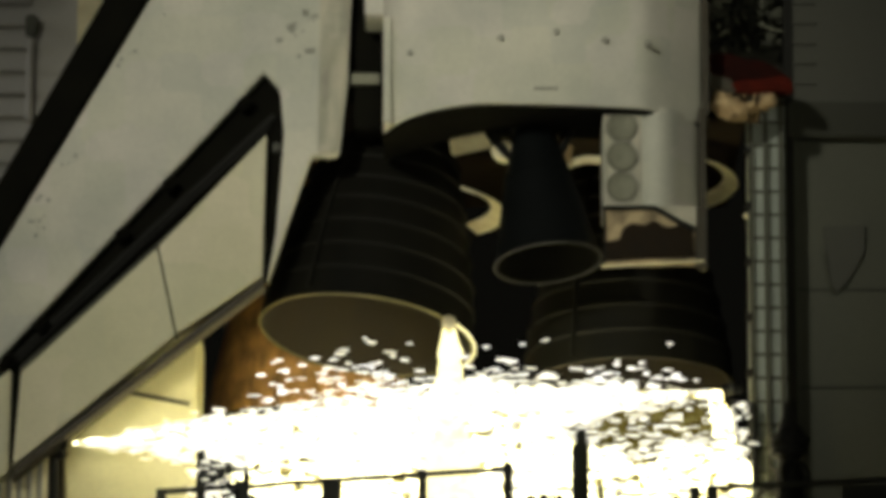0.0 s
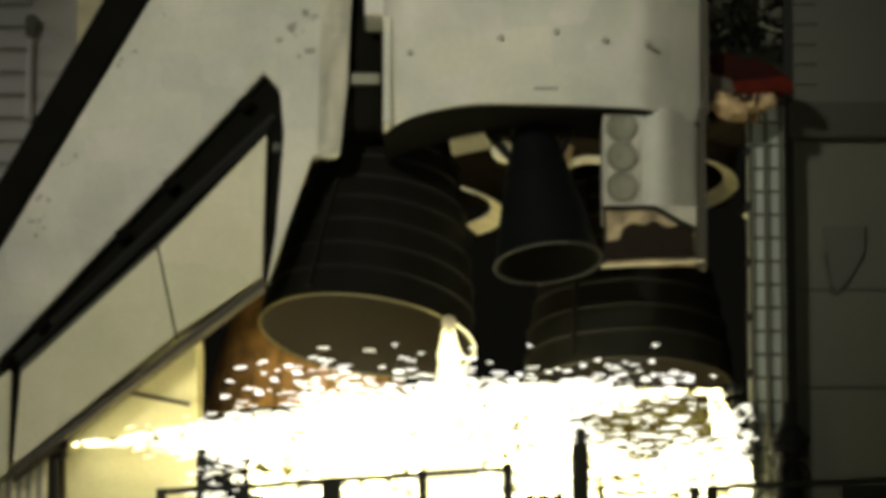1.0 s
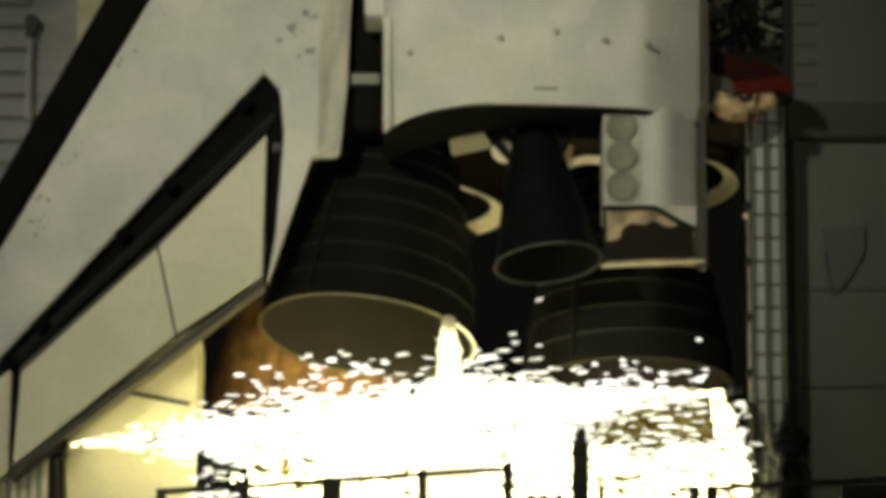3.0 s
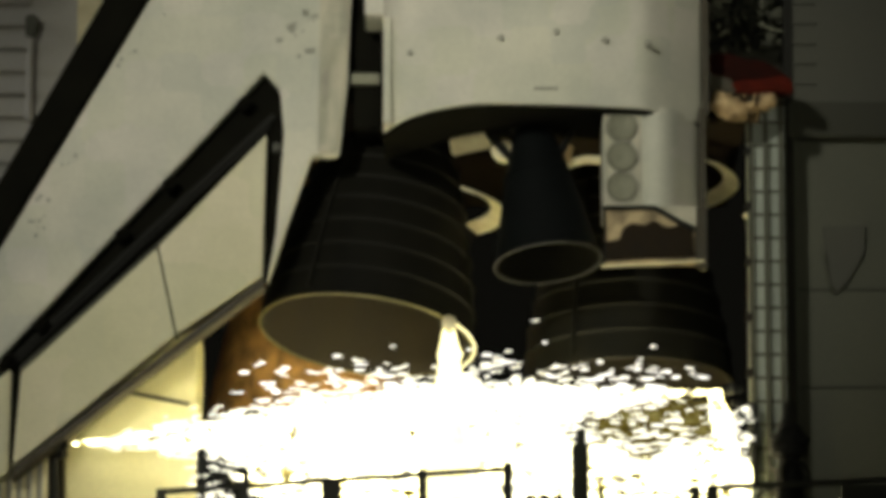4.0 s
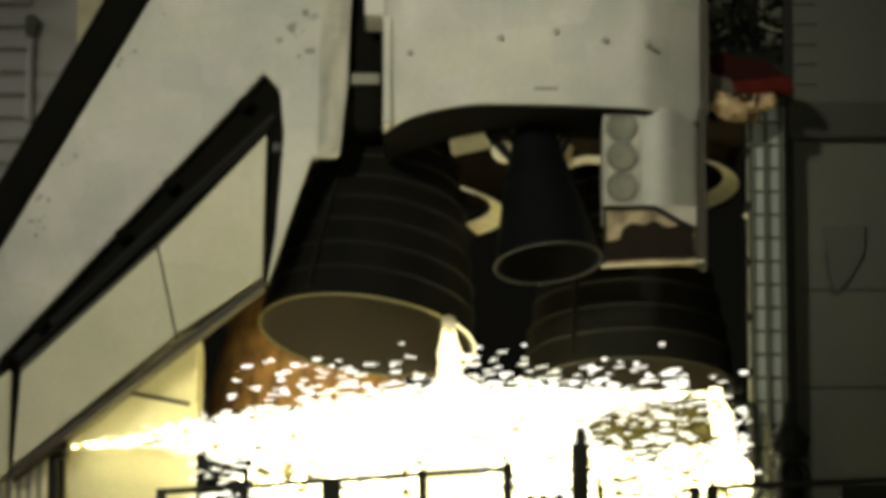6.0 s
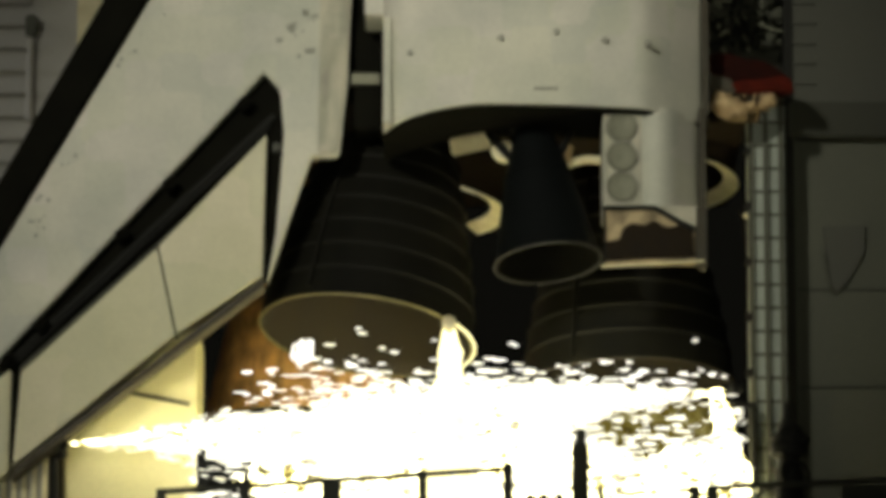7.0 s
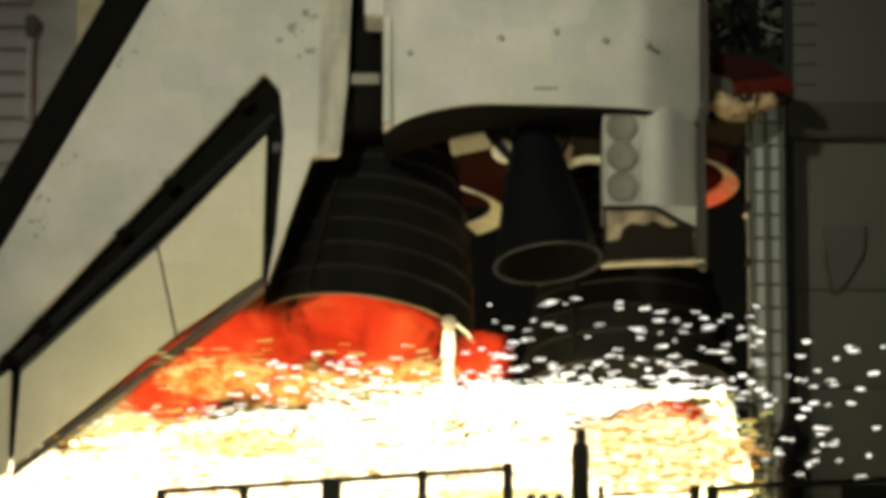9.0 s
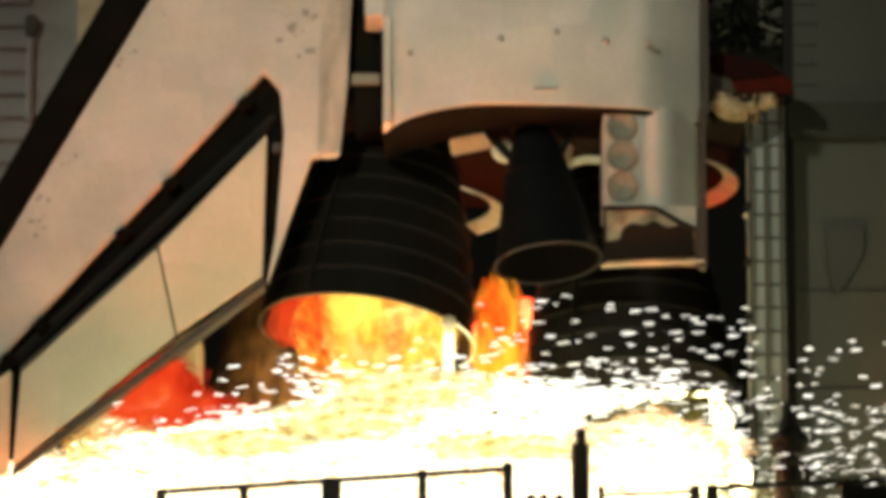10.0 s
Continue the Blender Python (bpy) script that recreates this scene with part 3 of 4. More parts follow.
def right_side():
    m = thing("access_mast", label="pale grey ladder mast with dark stringers and rungs", category="mast")
    x0, x1 = 3.349, 3.757
    zt = 15.854
    part("plate", box(x0, x1, -0.55, -0.3, DECK_Z, zt, 0.01), MAST, m)
    for px in (x0 + 0.005, x0 + 0.17, x1 - 0.07):
        part("stringer", box(px, px + 0.05, -0.66, -0.55, DECK_Z, zt, 0.008), DIMSTEEL, m)
    for k in range(24):
        z = DECK_Z + 0.2 + 0.26 * k
        part("rung", box(x0, x1, -0.6, -0.55, z, z + 0.028, 0.006), DIMSTEEL, m)
    for k in range(9):
        part("clamp", box(x0 - 0.04, x0 + 0.03, -0.68, -0.5, DECK_Z + 0.6 + 0.62 * k, DECK_Z + 0.68 + 0.62 * k, 0.01), DARK, m)

    part("fitting", shift(lump((0.03, 0.03, 0.035), 5, 0.3, 1.5, 2), 3.317, -0.68, 14.577), CREAM, m, "small pale fitting")

    w = thing("tower_wall", label="dim grey-green steel tower wall with seams", category="wall")
    part("panel", box(3.845, 6.363, 0.2, 1.6, DECK_Z, 15.949, 0.02), DIMSTEEL, w)
    part("panel", box(3.844, 6.402, 0.05, 1.6, 15.939, 18.85, 0.02), GREYSTEEL, w)
    # made tall and dark: the wall's shade band is put into its colour
    part("ledge", box(3.843, 6.38, -0.05, 0.2, 15.62, 16.02, 0.02), UMBER, w)
    part("corner_angle", box(3.795, 3.895, 0.0, 0.2, DECK_Z, 18.835, 0.01), DARK, w)
    for k in range(6):
        z = 16.229 + 0.23 * k
        part("rib", box(3.888, 4.159, 0.0, 0.08, z, z + 0.03, 0.006), GREYSTEEL, w)
    part("gusset", prism([(4.214, 14.635), (4.691, 14.648), (4.674, 14.340), (4.481, 14.007), (4.354, 13.867), (4.293, 14.020)], 0.12, 0.25, 0.01), GREYSTEEL, w, "dark tapered gusset")
    part("gusset_edge", tube([(4.187, 0.08, 14.376), (4.286, 0.08, 13.865)], 0.009, 8), DIMSTEEL, w)
    for k in range(4):
        part("seam", box(3.936, 6.325, 0.17, 0.21, DECK_Z + 0.9 + 1.1 * k, DECK_Z + 0.92 + 1.1 * k, 0.004), UMBER, w)

    u = thing("umbilical", label="red-orange umbilical housing with tan foam on its underside", category="umbilical")
    part("hood", prism([(2.888, 16.275), (3.092, 16.300), (3.246, 16.237), (3.492, 16.211), (3.676, 16.109), (3.774, 16.008), (3.772, 15.919), (3.304, 15.970), (2.922, 15.932)], -1.2, 0.3, 0.03), RUST, u, "dark red weathered hood")
    part("fascia", prism([(3.115, 15.925), (3.288, 15.976), (3.454, 15.969), (3.670, 16.020), (3.793, 15.988), (3.822, 15.817), (3.619, 15.843), (3.421, 15.811), (3.175, 15.824)], -1.28, -1.18, 0.02), ORANGE, u, "red-orange painted lower fascia")
    part("flap", prism([(2.907, 16.052), (3.152, 15.963), (3.200, 15.811), (3.053, 15.849), (2.917, 15.811)], -1.28, -1.18, 0.015), EDGE, u, "brown scorched flap")
    frnd = random.Random(12)
    for k, (x, z, r) in enumerate(((3.032, 15.705, 0.104), (3.111, 15.667, 0.122), (3.209, 15.604, 0.098), (3.147, 15.566, 0.067), (3.555, 15.730, 0.073), (3.493, 15.680, 0.055), (3.357, 15.654, 0.055))):
        part("foam", shift(lump((r * 1.1, 0.14, r), 3 + k, 0.6, 1.8, 3), x, -1.3, z), TAN, u, "lumpy tan foam")
    for k in range(9):
        x = 3.25 + 0.04 * k
        part("hose", tube([(x, -1.1, 15.95), (x - 0.03 + frnd.uniform(-0.04, 0.04), -1.25, 15.8), (3.3 + 0.02 * k, -1.15, 15.66), (3.31 + 0.015 * k, -1.0, 15.56)], frnd.uniform(0.012, 0.022), 8), (EDGE, TAN, RUST)[k % 3], u, "frayed hanging hose")
    part("back_plate", box(3.05, 3.75, 0.1, 0.3, 15.8, 16.2, 0.02), BLACK, u)
    part("support", box(3.513, 3.779, 0.5, 0.9, DECK_Z, 16.477, 0.02), BLACK, u)

    c = thing("pipe_cluster", label="tangled dark pipes and valves above the umbilical", category="pipework")
    rnd = random.Random(9)
    part("backing", box(2.981, 3.89, 0.75, 1.15, 16.5, 19.094, 0.02), UMBER, c)
    mats = (DIMSTEEL, DARK, GREYSTEEL, UMBER, DIMSTEEL, THRUST)
    for k in range(110):
        x, z = 3.36 + rnd.uniform(-0.33, 0.33), 17.015 + rnd.uniform(-0.36, 0.75)
        d = Vector((max(-0.14, min(0.14, rnd.gauss(0, 0.11))), rnd.uniform(-0.1, 0.1), rnd.gauss(0, 0.08)))
        y = rnd.uniform(0.0, 0.7)
        part("pipe", tube([Vector((x, y, z)) - d, Vector((x, y - 0.05, z)), Vector((x, y, z)) + d * 0.8 + Vector((0, 0, 0.06))], rnd.uniform(0.012, 0.036), 8), mats[k % 6], c)
    for k in range(22):
        x, z = 3.385 + rnd.uniform(-0.38, 0.38), 17.015 + rnd.uniform(-0.3, 0.6)
        part("valve", shift(lathe([(0.001, -0.06), (0.05, -0.05), (0.06, 0.0), (0.05, 0.05), (0.001, 0.06)], 14), x, 0.15, z, rnd.uniform(0, 180), 0, 30), mats[(k * 5) % 6], c)
    part("red_pipe", tube([(2.9, 0.1, 17.36), (3.3, 0.1, 17.38), (3.84, 0.1, 17.34)], 0.07), RUST, c, "red painted pipe")
    part("carrier", box(3.562, 3.832, 1.25, 1.7, DECK_Z, 16.847, 0.02), BLACK, c)

    h = thing("hose_bundle", label="tangled pale hoses and fittings at the mast foot", category="hoses")
    hr = random.Random(21)
    for k in range(16):
        x, z = 3.349 + hr.uniform(0, 0.5), DECK_Z + hr.uniform(1.0, 2.1)
        pts = [(x, -1.2, DECK_Z), (x + hr.gauss(0, 0.1), -1.25, z - 0.4), (x + hr.gauss(0, 0.12), -1.3, z), (x + hr.gauss(0, 0.2), -1.2, z - 0.15)]
        part("hose", tube(pts, hr.uniform(0.015, 0.035), 8), (MAST, DARK, GREYSTEEL, EDGE)[k % 4], h)
    for k in range(10):
        x, z = 3.863 + hr.uniform(0, 0.7), DECK_Z + hr.uniform(0.8, 1.5)
        part("fitting", tube([(x, -1.2, DECK_Z), (x, -1.2, z), (x + hr.gauss(0, 0.12), -1.3, z + 0.1)], hr.uniform(0.02, 0.04), 8), (GREYSTEEL, MAST, DARK)[k % 3], h)

    b = thing("equipment_stand", label="dark valve stand on the deck beside the mast", category="equipment stand")
    part("stem", lathe([(0.001, DECK_Z), (0.15, DECK_Z), (0.15, 11.5), (0.11, 11.6), (0.11, 11.972), (0.06, 12.124), (0.05, 12.246), (0.001, 12.264)], 20), DARK, b)
    part("collar", shift(lathe([(0.11, 0), (0.2, 0.02), (0.2, 0.1), (0.11, 0.12)], 20, True), 0, 0, 11.667), DARK, b)
    part("handwheel", shift(lathe([(0.15 + 0.025 * math.cos(a), 0.025 * math.sin(a)) for a in [2 * math.pi * k / 8 for k in range(8)]], 24, True), 0.06, -0.2, 11.45, 78, 0, 20), DARK, b)
    part("valve_body", shift(lump((0.19, 0.14, 0.16), 17, 0.4, 1.6, 3), 0.02, -0.04, 11.86), DARK, b)
    b.location = (3.663, -2, 0)


far_tower()
left_wall()
right_side()
SRC_L, SRC_R, SRC_C = Vector((-4.003, -0.98, 11.987)), Vector((2.963, -0.9, 12.560)), Vector((0.067, -1.32, 13.3))
igniter(tuple(SRC_L + Vector((-0.05, 0, 0))), tuple(SRC_L + Vector((3, 0, 0.2))), "dark steel spark igniter on a bracket below the rudder", DARK)
igniter(tuple(SRC_R + Vector((0.05, 0, 0.05))), tuple(SRC_R + Vector((-2, 0, 0.0))), "dark steel spark igniter beside the mast", DARK)
igniter(tuple(SRC_C + Vector((0, -0.03, -0.17))), tuple(SRC_C + Vector((0, 0, -1))), "pale-tipped spark igniter pouring a bright stream", CREAM, 0.7)


def igniter_stand(p, dx, label):
    s = thing("igniter_stand", label=label, category="stand", group="igniter stands")
    part("post", tube([(p.x + dx, p.y + 0.1, DECK_Z - 0.02), (p.x + dx, p.y + 0.1, p.z - 0.1)], 0.05), DARK, s)
    part("arm", tube([(p.x + dx, p.y + 0.1, p.z - 0.12), (p.x + dx * 0.4, p.y, p.z - 0.1)], 0.04), DARK, s)


igniter_stand(SRC_L, -0.2, "dark post and arm holding an igniter")
igniter_stand(SRC_C + Vector((0, 0.05, 0)), 0.0, "dark slim post holding an igniter")
igniter_stand(SRC_R, 0.4, "dark post and arm holding an igniter beside the mast")


# ---- deck railing ----
def railing():
    r = thing("deck_railing", label="dark steel railing along the platform edge", category="railing")
    zt = 10.86
    a, b = Vector((-2.85, -4.62, 0)), Vector((0.64, -6.0, 0))
    part("top_rail", tube([(a.x, a.y, zt), (b.x, b.y, zt)], 0.03, 8), GREYSTEEL, r)
    part("mid_rail", tube([(a.x, a.y, zt - 0.5), (b.x, b.y, zt - 0.5)], 0.02, 8), DARK, r)
    for t, w, h in ((0.0, 0.05, 0.03), (0.243, 0.045, 0.0), (0.497, 0.1, 0.03), (0.758, 0.045, 0.05), (1.0, 0.05, 0.06)):
        p = a.lerp(b, t)
        part("post", box(p.x - w, p.x + w, p.y - 0.04, p.y + 0.04, DECK_Z, zt + h, 0.012), GREYSTEEL, r)
    s = thing("deck_railing", label="short dark steel railing with paired posts", category="railing")
    z2 = 10.69
    for px, w in ((2.486, 0.05), (2.653, 0.06), (4.157, 0.24), (1.56, 0.03)):
        part("post", box(px - w, px + w, -6.04, -5.96, DECK_Z, z2, 0.012), GREYSTEEL, s)
    part("top_rail", tube([(1.56, -6, 10.594), (2.486, -6, 10.634)], 0.015, 8), DARK, s)
    part("top_rail", tube([(2.653, -6, 10.668), (4.549, -6, 10.758)], 0.03, 8), GREYSTEEL, s)
    q = thing("standpipe", label="dark slender standpipe with a narrow nozzle top", category="standpipe")
    part("pipe", shift(lathe([(0.001, DECK_Z), (0.09, DECK_Z), (0.09, 11.121), (0.07, 11.15), (0.001, 11.15)], 18), 1.361, -5.8, 0), DIMSTEEL, q)
    part("nozzle", shift(lathe([(0.001, 0), (0.05, 0), (0.055, 0.06), (0.044, 0.15), (0.001, 0.16)], 14), 1.367, -5.8, 11.144), DIMSTEEL, q)
    for px in (1.001, 1.159, 0.877):
        v = tagged(link("deck_bollard", shift(lathe([(0.001, 0), (0.05, 0), (0.05, 10.672 - DECK_Z), (0.001, 10.695 - DECK_Z)], 14), px, -5.5, DECK_Z), DARK), "small dark bollard on the platform deck", "bollard", "deck bollards")


railing()


# ---- sparks and fire ----
def streaks(name, items, material, label):
    """Many thin glowing slivers: items are (place, direction, length, radius)."""
    verts, faces = [], []
    for p, d, ln, r in items:
        d = Vector(d).normalized()
        u = d.orthogonal().normalized()
        w = d.cross(u)
        k = len(verts)
        p = Vector(p)
        verts.append(tuple(p - d * ln * 0.5))
        for e in (-0.3, 0.3):
            verts += [tuple(p + d * ln * e + q * r) for q in (u, w, -u, -w)]
        verts.append(tuple(p + d * ln * 0.5))
        for j in range(4):
            i = (j + 1) % 4
            faces += [(k, k + 1 + i, k + 1 + j), (k + 1 + j, k + 1 + i, k + 5 + i, k + 5 + j), (k + 9, k + 5 + j, k + 5 + i)]
    me = bpy.data.meshes.new(name)
    me.from_pydata(verts, [], faces)
    me.materials.append(material)
    return tagged(new(name, me), label, "sparks", kind="stuff")


def fan(src, side, up, low, reach, count, seed, label, sag=0.02):
    """A fan of sparks from its own origin; side is +1 or -1 along x, up and low its edges in degrees."""
    rnd = random.Random(seed)
    items = []
    for _ in range(count):
        s = reach * rnd.random() ** 0.58
        a = radians(rnd.uniform(low, up) if rnd.random() < 0.5 else rnd.triangular(low, up, (low + up) / 2))
        drop = sag * s * s
        p = (side * s * math.cos(a), rnd.gauss(0, 0.05 + 0.12 * s), s * math.sin(a) - drop)
        d = (side, rnd.gauss(0, 0.1), math.tan(a) * 0.6 + rnd.gauss(0, 0.04))
        items.append((p, d, rnd.uniform(0.06, 0.17), rnd.uniform(0.006, 0.013) * min(1, 0.3 + 0.45 * s)))
    ob = streaks("spark_burst", items, SPARK, label)
    ob.location = src
    return ob


LEFT_FANS = [fan(SRC_L, 1, 12.5, -5, 5.2, 800, 10 + k, "white-hot sparks streaming from an igniter under the engines") for k in range(4)]
RIGHT_FANS = [fan(SRC_R, -1, 4, -11, 4.2, 700, 30 + k, "white-hot sparks streaming from an igniter beside the mast") for k in range(4)]


def rain(x0, x1, z0, z1, y, count, seed, label, slant=0.0, long=0.2, thin=1.0, material=SPARK, low=1.0):
    rnd = random.Random(seed)
    items = []
    for _ in range(count):
        p = (rnd.uniform(x0, x1), y + rnd.gauss(0, 0.35), z0 + (z1 - z0) * rnd.random() ** low)
        items.append((p, (1, rnd.gauss(0, 0.1), rnd.gauss(slant, 0.07)), rnd.uniform(0.06, long), (0.006 + 0.011 * rnd.random() ** 2) * thin))
    return streaks("spark_burst", items, material, label)


LOW_RAIN = [rain(-2.713, 1.442, 10.932, 12.243, -0.9, 520, 50 + k, "dense bright sparks falling into the flame hole") for k in range(3)]
LOW_RAIN += [rain(1.319, 3.274, 10.932, 12.032, -0.9, 330, 80 + k, "dense bright sparks falling beside the mast") for k in range(2)]
LOW_RAIN += [rain(1.445, 2.885, 11.987, 12.467, -0.9, 45, 86 + k, "thin bright sparks between two sheets of fire") for k in range(2)]
LOW_RAIN += [rain(2.889, 3.233, 11.301, 12.41, -0.9, 130, 89, "bright sparks round a falling curtain of fire", 0.6, 0.12)]
TOP_RAIN = [rain(-2.1, 2.2, 12.42, 12.78, -1.4, 36, 60 + k, "scattered bright sparks above the fiery sheet", 0.02, 0.18, 1.05, HOTSPARK, 2.2) for k in range(4)]
TOP_RAIN += [rain(2.0, 3.0, 12.5, 12.7, -1.4, 9, 66 + k, "few bright sparks above the thin end of the fiery sheet", 0.0, 0.16, 1.1, HOTSPARK, 1.6) for k in range(2)]
HIGH_RAIN = [rain(-2.0, 3.1, 12.6, 13.05, -1.3, 12, 70 + k, "few stray sparks above the fiery sheet", 0.0, 0.13, 1.1, HOTSPARK, 1.5) for k in range(2)]


def plume(src, side, tilt, spread, reach, seed, label, flat=0.5):
    """A ragged cone of white-hot gas that widens from its tip."""
    rnd = random.Random(seed)
    bm = bmesh.new()
    n, segs, rings = 36, 28, []
    for i in range(n + 1):
        s = reach * i / n
        r = 0.012 + math.tan(radians(spread)) * s * min(1, 0.45 + 0.3 * s)
        if i > n - 5:
            r *= max(0.02, (n - i) / 5) ** 0.5
        ring = []
        for k in range(segs):
            a = 2 * math.pi * k / segs
            q = r * (1 + 0.5 * noise.noise(Vector((s * 2.5, 3 * math.cos(a) + seed, 3 * math.sin(a)))) + 0.3 * noise.noise(Vector((s * 7, 7 * math.cos(a) + seed, 7 * math.sin(a)))))
            ring.append(bm.verts.new((side * s, q * math.cos(a) * 1.2, s * math.tan(radians(tilt)) - 0.02 * s * s + q * math.sin(a))))
        rings.append(ring)
    for a, b in zip(rings, rings[1:]):
        for k in range(segs):
            bm.faces.new((a[k], a[(k + 1) % segs], b[(k + 1) % segs], b[k]))
    bmesh.ops.recalc_face_normals(bm, faces=bm.faces)
    ob = tagged(link("fire_plume", smooth(bm, 180), HOT), label, "fire", kind="stuff")
    ob.location = src
    return ob


PLUME_L = plume(SRC_L, 1, 5.5, 4.4, 5.4, 1, "white-hot plume of igniter fire under the engines")
PLUME_R = plume(SRC_R, -1, -2.0, 4.8, 3.6, 2, "white-hot plume of igniter fire beside the mast")


def gas(name, place, size, seed, material, label, rough=0.4, freq=1.4):
    ob = tagged(link(name, (lump if material in (HOT, GLARE) else wisp)(size, seed, rough, freq), material), label, "fire", kind="stuff" if material not in (HOT, GLARE) else "")
    ob.location = place
    return ob


POOL = [gas("fire_pool", p, s, k + 1, HOT, "white glare of burning gas over the flame hole") for k, (p, s) in enumerate((
    ((-1.372, -0.7, 11.645), (0.75, 0.4, 0.5)), ((-0.27, -0.7, 11.769), (0.9, 0.4, 0.6)), ((0.895, -0.6, 11.662), (0.8, 0.4, 0.45)),
    ((1.998, -0.6, 11.475), (0.8, 0.4, 0.45)), ((2.76, -0.7, 11.459), (0.55, 0.3, 0.5))))]


def stream(name, place, r0, grow, lean, material, label, rag=0.2):
    bm = bmesh.new()
    segs, rings = 20, []
    for i in range(25):
        s = 2.4 * i / 24
        r = r0 + grow * s + 0.012 * math.sin(9 * s)
        rings.append([bm.verts.new((lean * s + r * math.cos(2 * math.pi * k / segs) * (1 + rag * noise.noise(Vector((k * 0.9, s * 5, 0)))), r * math.sin(2 * math.pi * k / segs), -s)) for k in range(segs)])
    for a, b in zip(rings, rings[1:]):
        for k in range(segs):
            bm.faces.new((a[k], a[(k + 1) % segs], b[(k + 1) % segs], b[k]))
    bm.faces.new(rings[0])
    bmesh.ops.recalc_face_normals(bm, faces=bm.faces)
    ob = tagged(link(name, smooth(bm, 180), material), label, "fire")
    ob.location = place
    return ob


STREAM_OB = stream("fire_stream", SRC_C - Vector((0, 0, 0.05)), 0.045, 0.045, -0.02, STREAM, "pale yellow stream of fire pouring from an igniter")
SHEATH = stream("fire_stream", SRC_C + Vector((0, 0.02, -0.06)), 0.06, 0.15, 0.01, STREAM, "wide glowing sheath of fire round a falling stream", 0.6)
CURTAIN = stream("fire_curtain", SRC_R + Vector((0, 0, 0.02)), 0.06, 0.11, 0.17, HOT, "bright curtain of falling igniter fire beside the mast", 0.7)

# the rim lit by the stream, put in as a glowing tube
tagged(link("lit_rim_glow", tube([ENGINE_1 @ Vector((1.215 * math.cos(radians(a)), 1.215 * math.sin(radians(a)), -0.01)) for a in range(-44, 34, 6)], 0.011), STREAM), "thin glowing thread added for the stream's light on a bell rim", "fire")
# late flames wait inside the hull or the platform
FLASH = gas("ignition_flash", (0, 0, 0), (0.8, 0.75, 0.62), 21, GLARE, "white ignition flash inside an engine bell", 0.3)
CORE = gas("engine_flame", (0, 0, 0), (1.0, 0.9, 0.78), 22, AMBER, "amber flame filling an engine bell")
# dim glow added for the olive-lit gap on the right
HAZE_OB = gas("glowing_haze", (2.259, -0.35, 12.298), (0.8, 0.3, 0.32), 61, HAZE, "dim olive glow added to fill the gap between sheets of fire")
CORE_RED = gas("engine_flame", (0, 0, 0), (0.5, 0.5, 0.5), 27, RED, "red flame at the edge of an engine bell")
TONGUE = gas("flame_tongue", (0, 0, 0), (0.28, 0.26, 0.85), 23, TONGUE_FIRE, "orange flame tongue rising between the engine bells", 0.45, 1.5)
CLOUDS = [gas("flame_cloud", (0, 0, 0), s, 30 + k, THIN_RED if k in (1, 2, 5) else RED, "red rolling flame cloud below an engine bell", 0.5, 1.6) for k, s in enumerate(((0.85, 0.34, 0.5), (0.62, 0.2, 0.5), (0.62, 0.2, 0.46), (0.58, 0.3, 0.4), (0.34, 0.25, 0.3), (0.28, 0.28, 0.42)))]
INNER = gas("flame_cloud", (0, 0, 0), (0.88, 0.82, 0.5), 41, RED, "red flame swirling inside an engine bell", 0.4, 1.6)
PALE_FLAME = gas("flame_tongue", (0, 0, 0), (0.5, 0.3, 0.5), 43, BURST, "pale yellow flame bursting below an engine bell", 0.5, 1.6)
GLOWS = [gas("golden_fire", (0, 0, 0), s, 50 + k, GLINT if k == 4 else GOLD if k in (0, 1, 2, 3, 7) else BLAZE, "golden sheet of fire low over the flame hole", 0.5, 2.2) for k, s in enumerate(((1.1, 0.4, 0.5), (1.1, 0.4, 0.5), (1.2, 0.4, 0.45), (1.1, 0.4, 0.45), (1.0, 0.4, 0.45), (0.9, 0.35, 0.4), (0.9, 0.35, 0.35), (0.7, 0.3, 0.35)))]
BACK = [gas("flame_cloud", (0, 0, 0), s, 70 + k, DEEP, "deep red flame behind the engine bells", 0.5, 1.6) for k, s in enumerate(((0.7, 0.5, 0.7), (0.5, 0.4, 0.5)))]
# glows added below the view, only for their light on rudder and wall
FIRE_LIGHT = [gas("unseen_fire", (0, 0, 0), (1.3, 0.5, 0.5), 80 + k, BURN, "unseen orange glow added below the view to light the rudder") for k in range(3)]
FIRE_LIGHT_RIGHT = gas("unseen_fire", (0, 0, 0), (1.4, 0.6, 0.45), 88, HOT, "unseen white glow added below the view to light the tower wall")
FRONT = [gas("yellow_fire", (0, 0, 0), s, 100 + k, SULPHUR, "ragged yellow flame drifting before the white fire", 0.5, 2.2) for k, s in enumerate(((0.85, 0.15, 0.17), (0.95, 0.15, 0.24), (0.7, 0.15, 0.16), (1.1, 0.15, 0.15), (1.0, 0.15, 0.24)))]
YOLK = fire("yellow_orange_flame", [(0.34, (1.1, 0.3, 0.02)), (0.48, (1.3, 0.75, 0.08)), (0.6, (1.5, 1.25, 0.4))], 1.4, 2.0, gaps=0.42, rise=0.6)
CORE_HOT = gas("engine_flame", (0, 0, 0), (0.72, 0.6, 0.62), 29, YOLK, "yellow flame in the mouth of an engine bell")
LICKS = [gas("flame_lick", (0, 0, 0), s, 110 + k, LICK, "orange flame licking over the sheet of fire", 0.5, 2.0) for k, s in enumerate(((0.8, 0.2, 0.24), (0.7, 0.2, 0.2), (0.6, 0.2, 0.16)))]
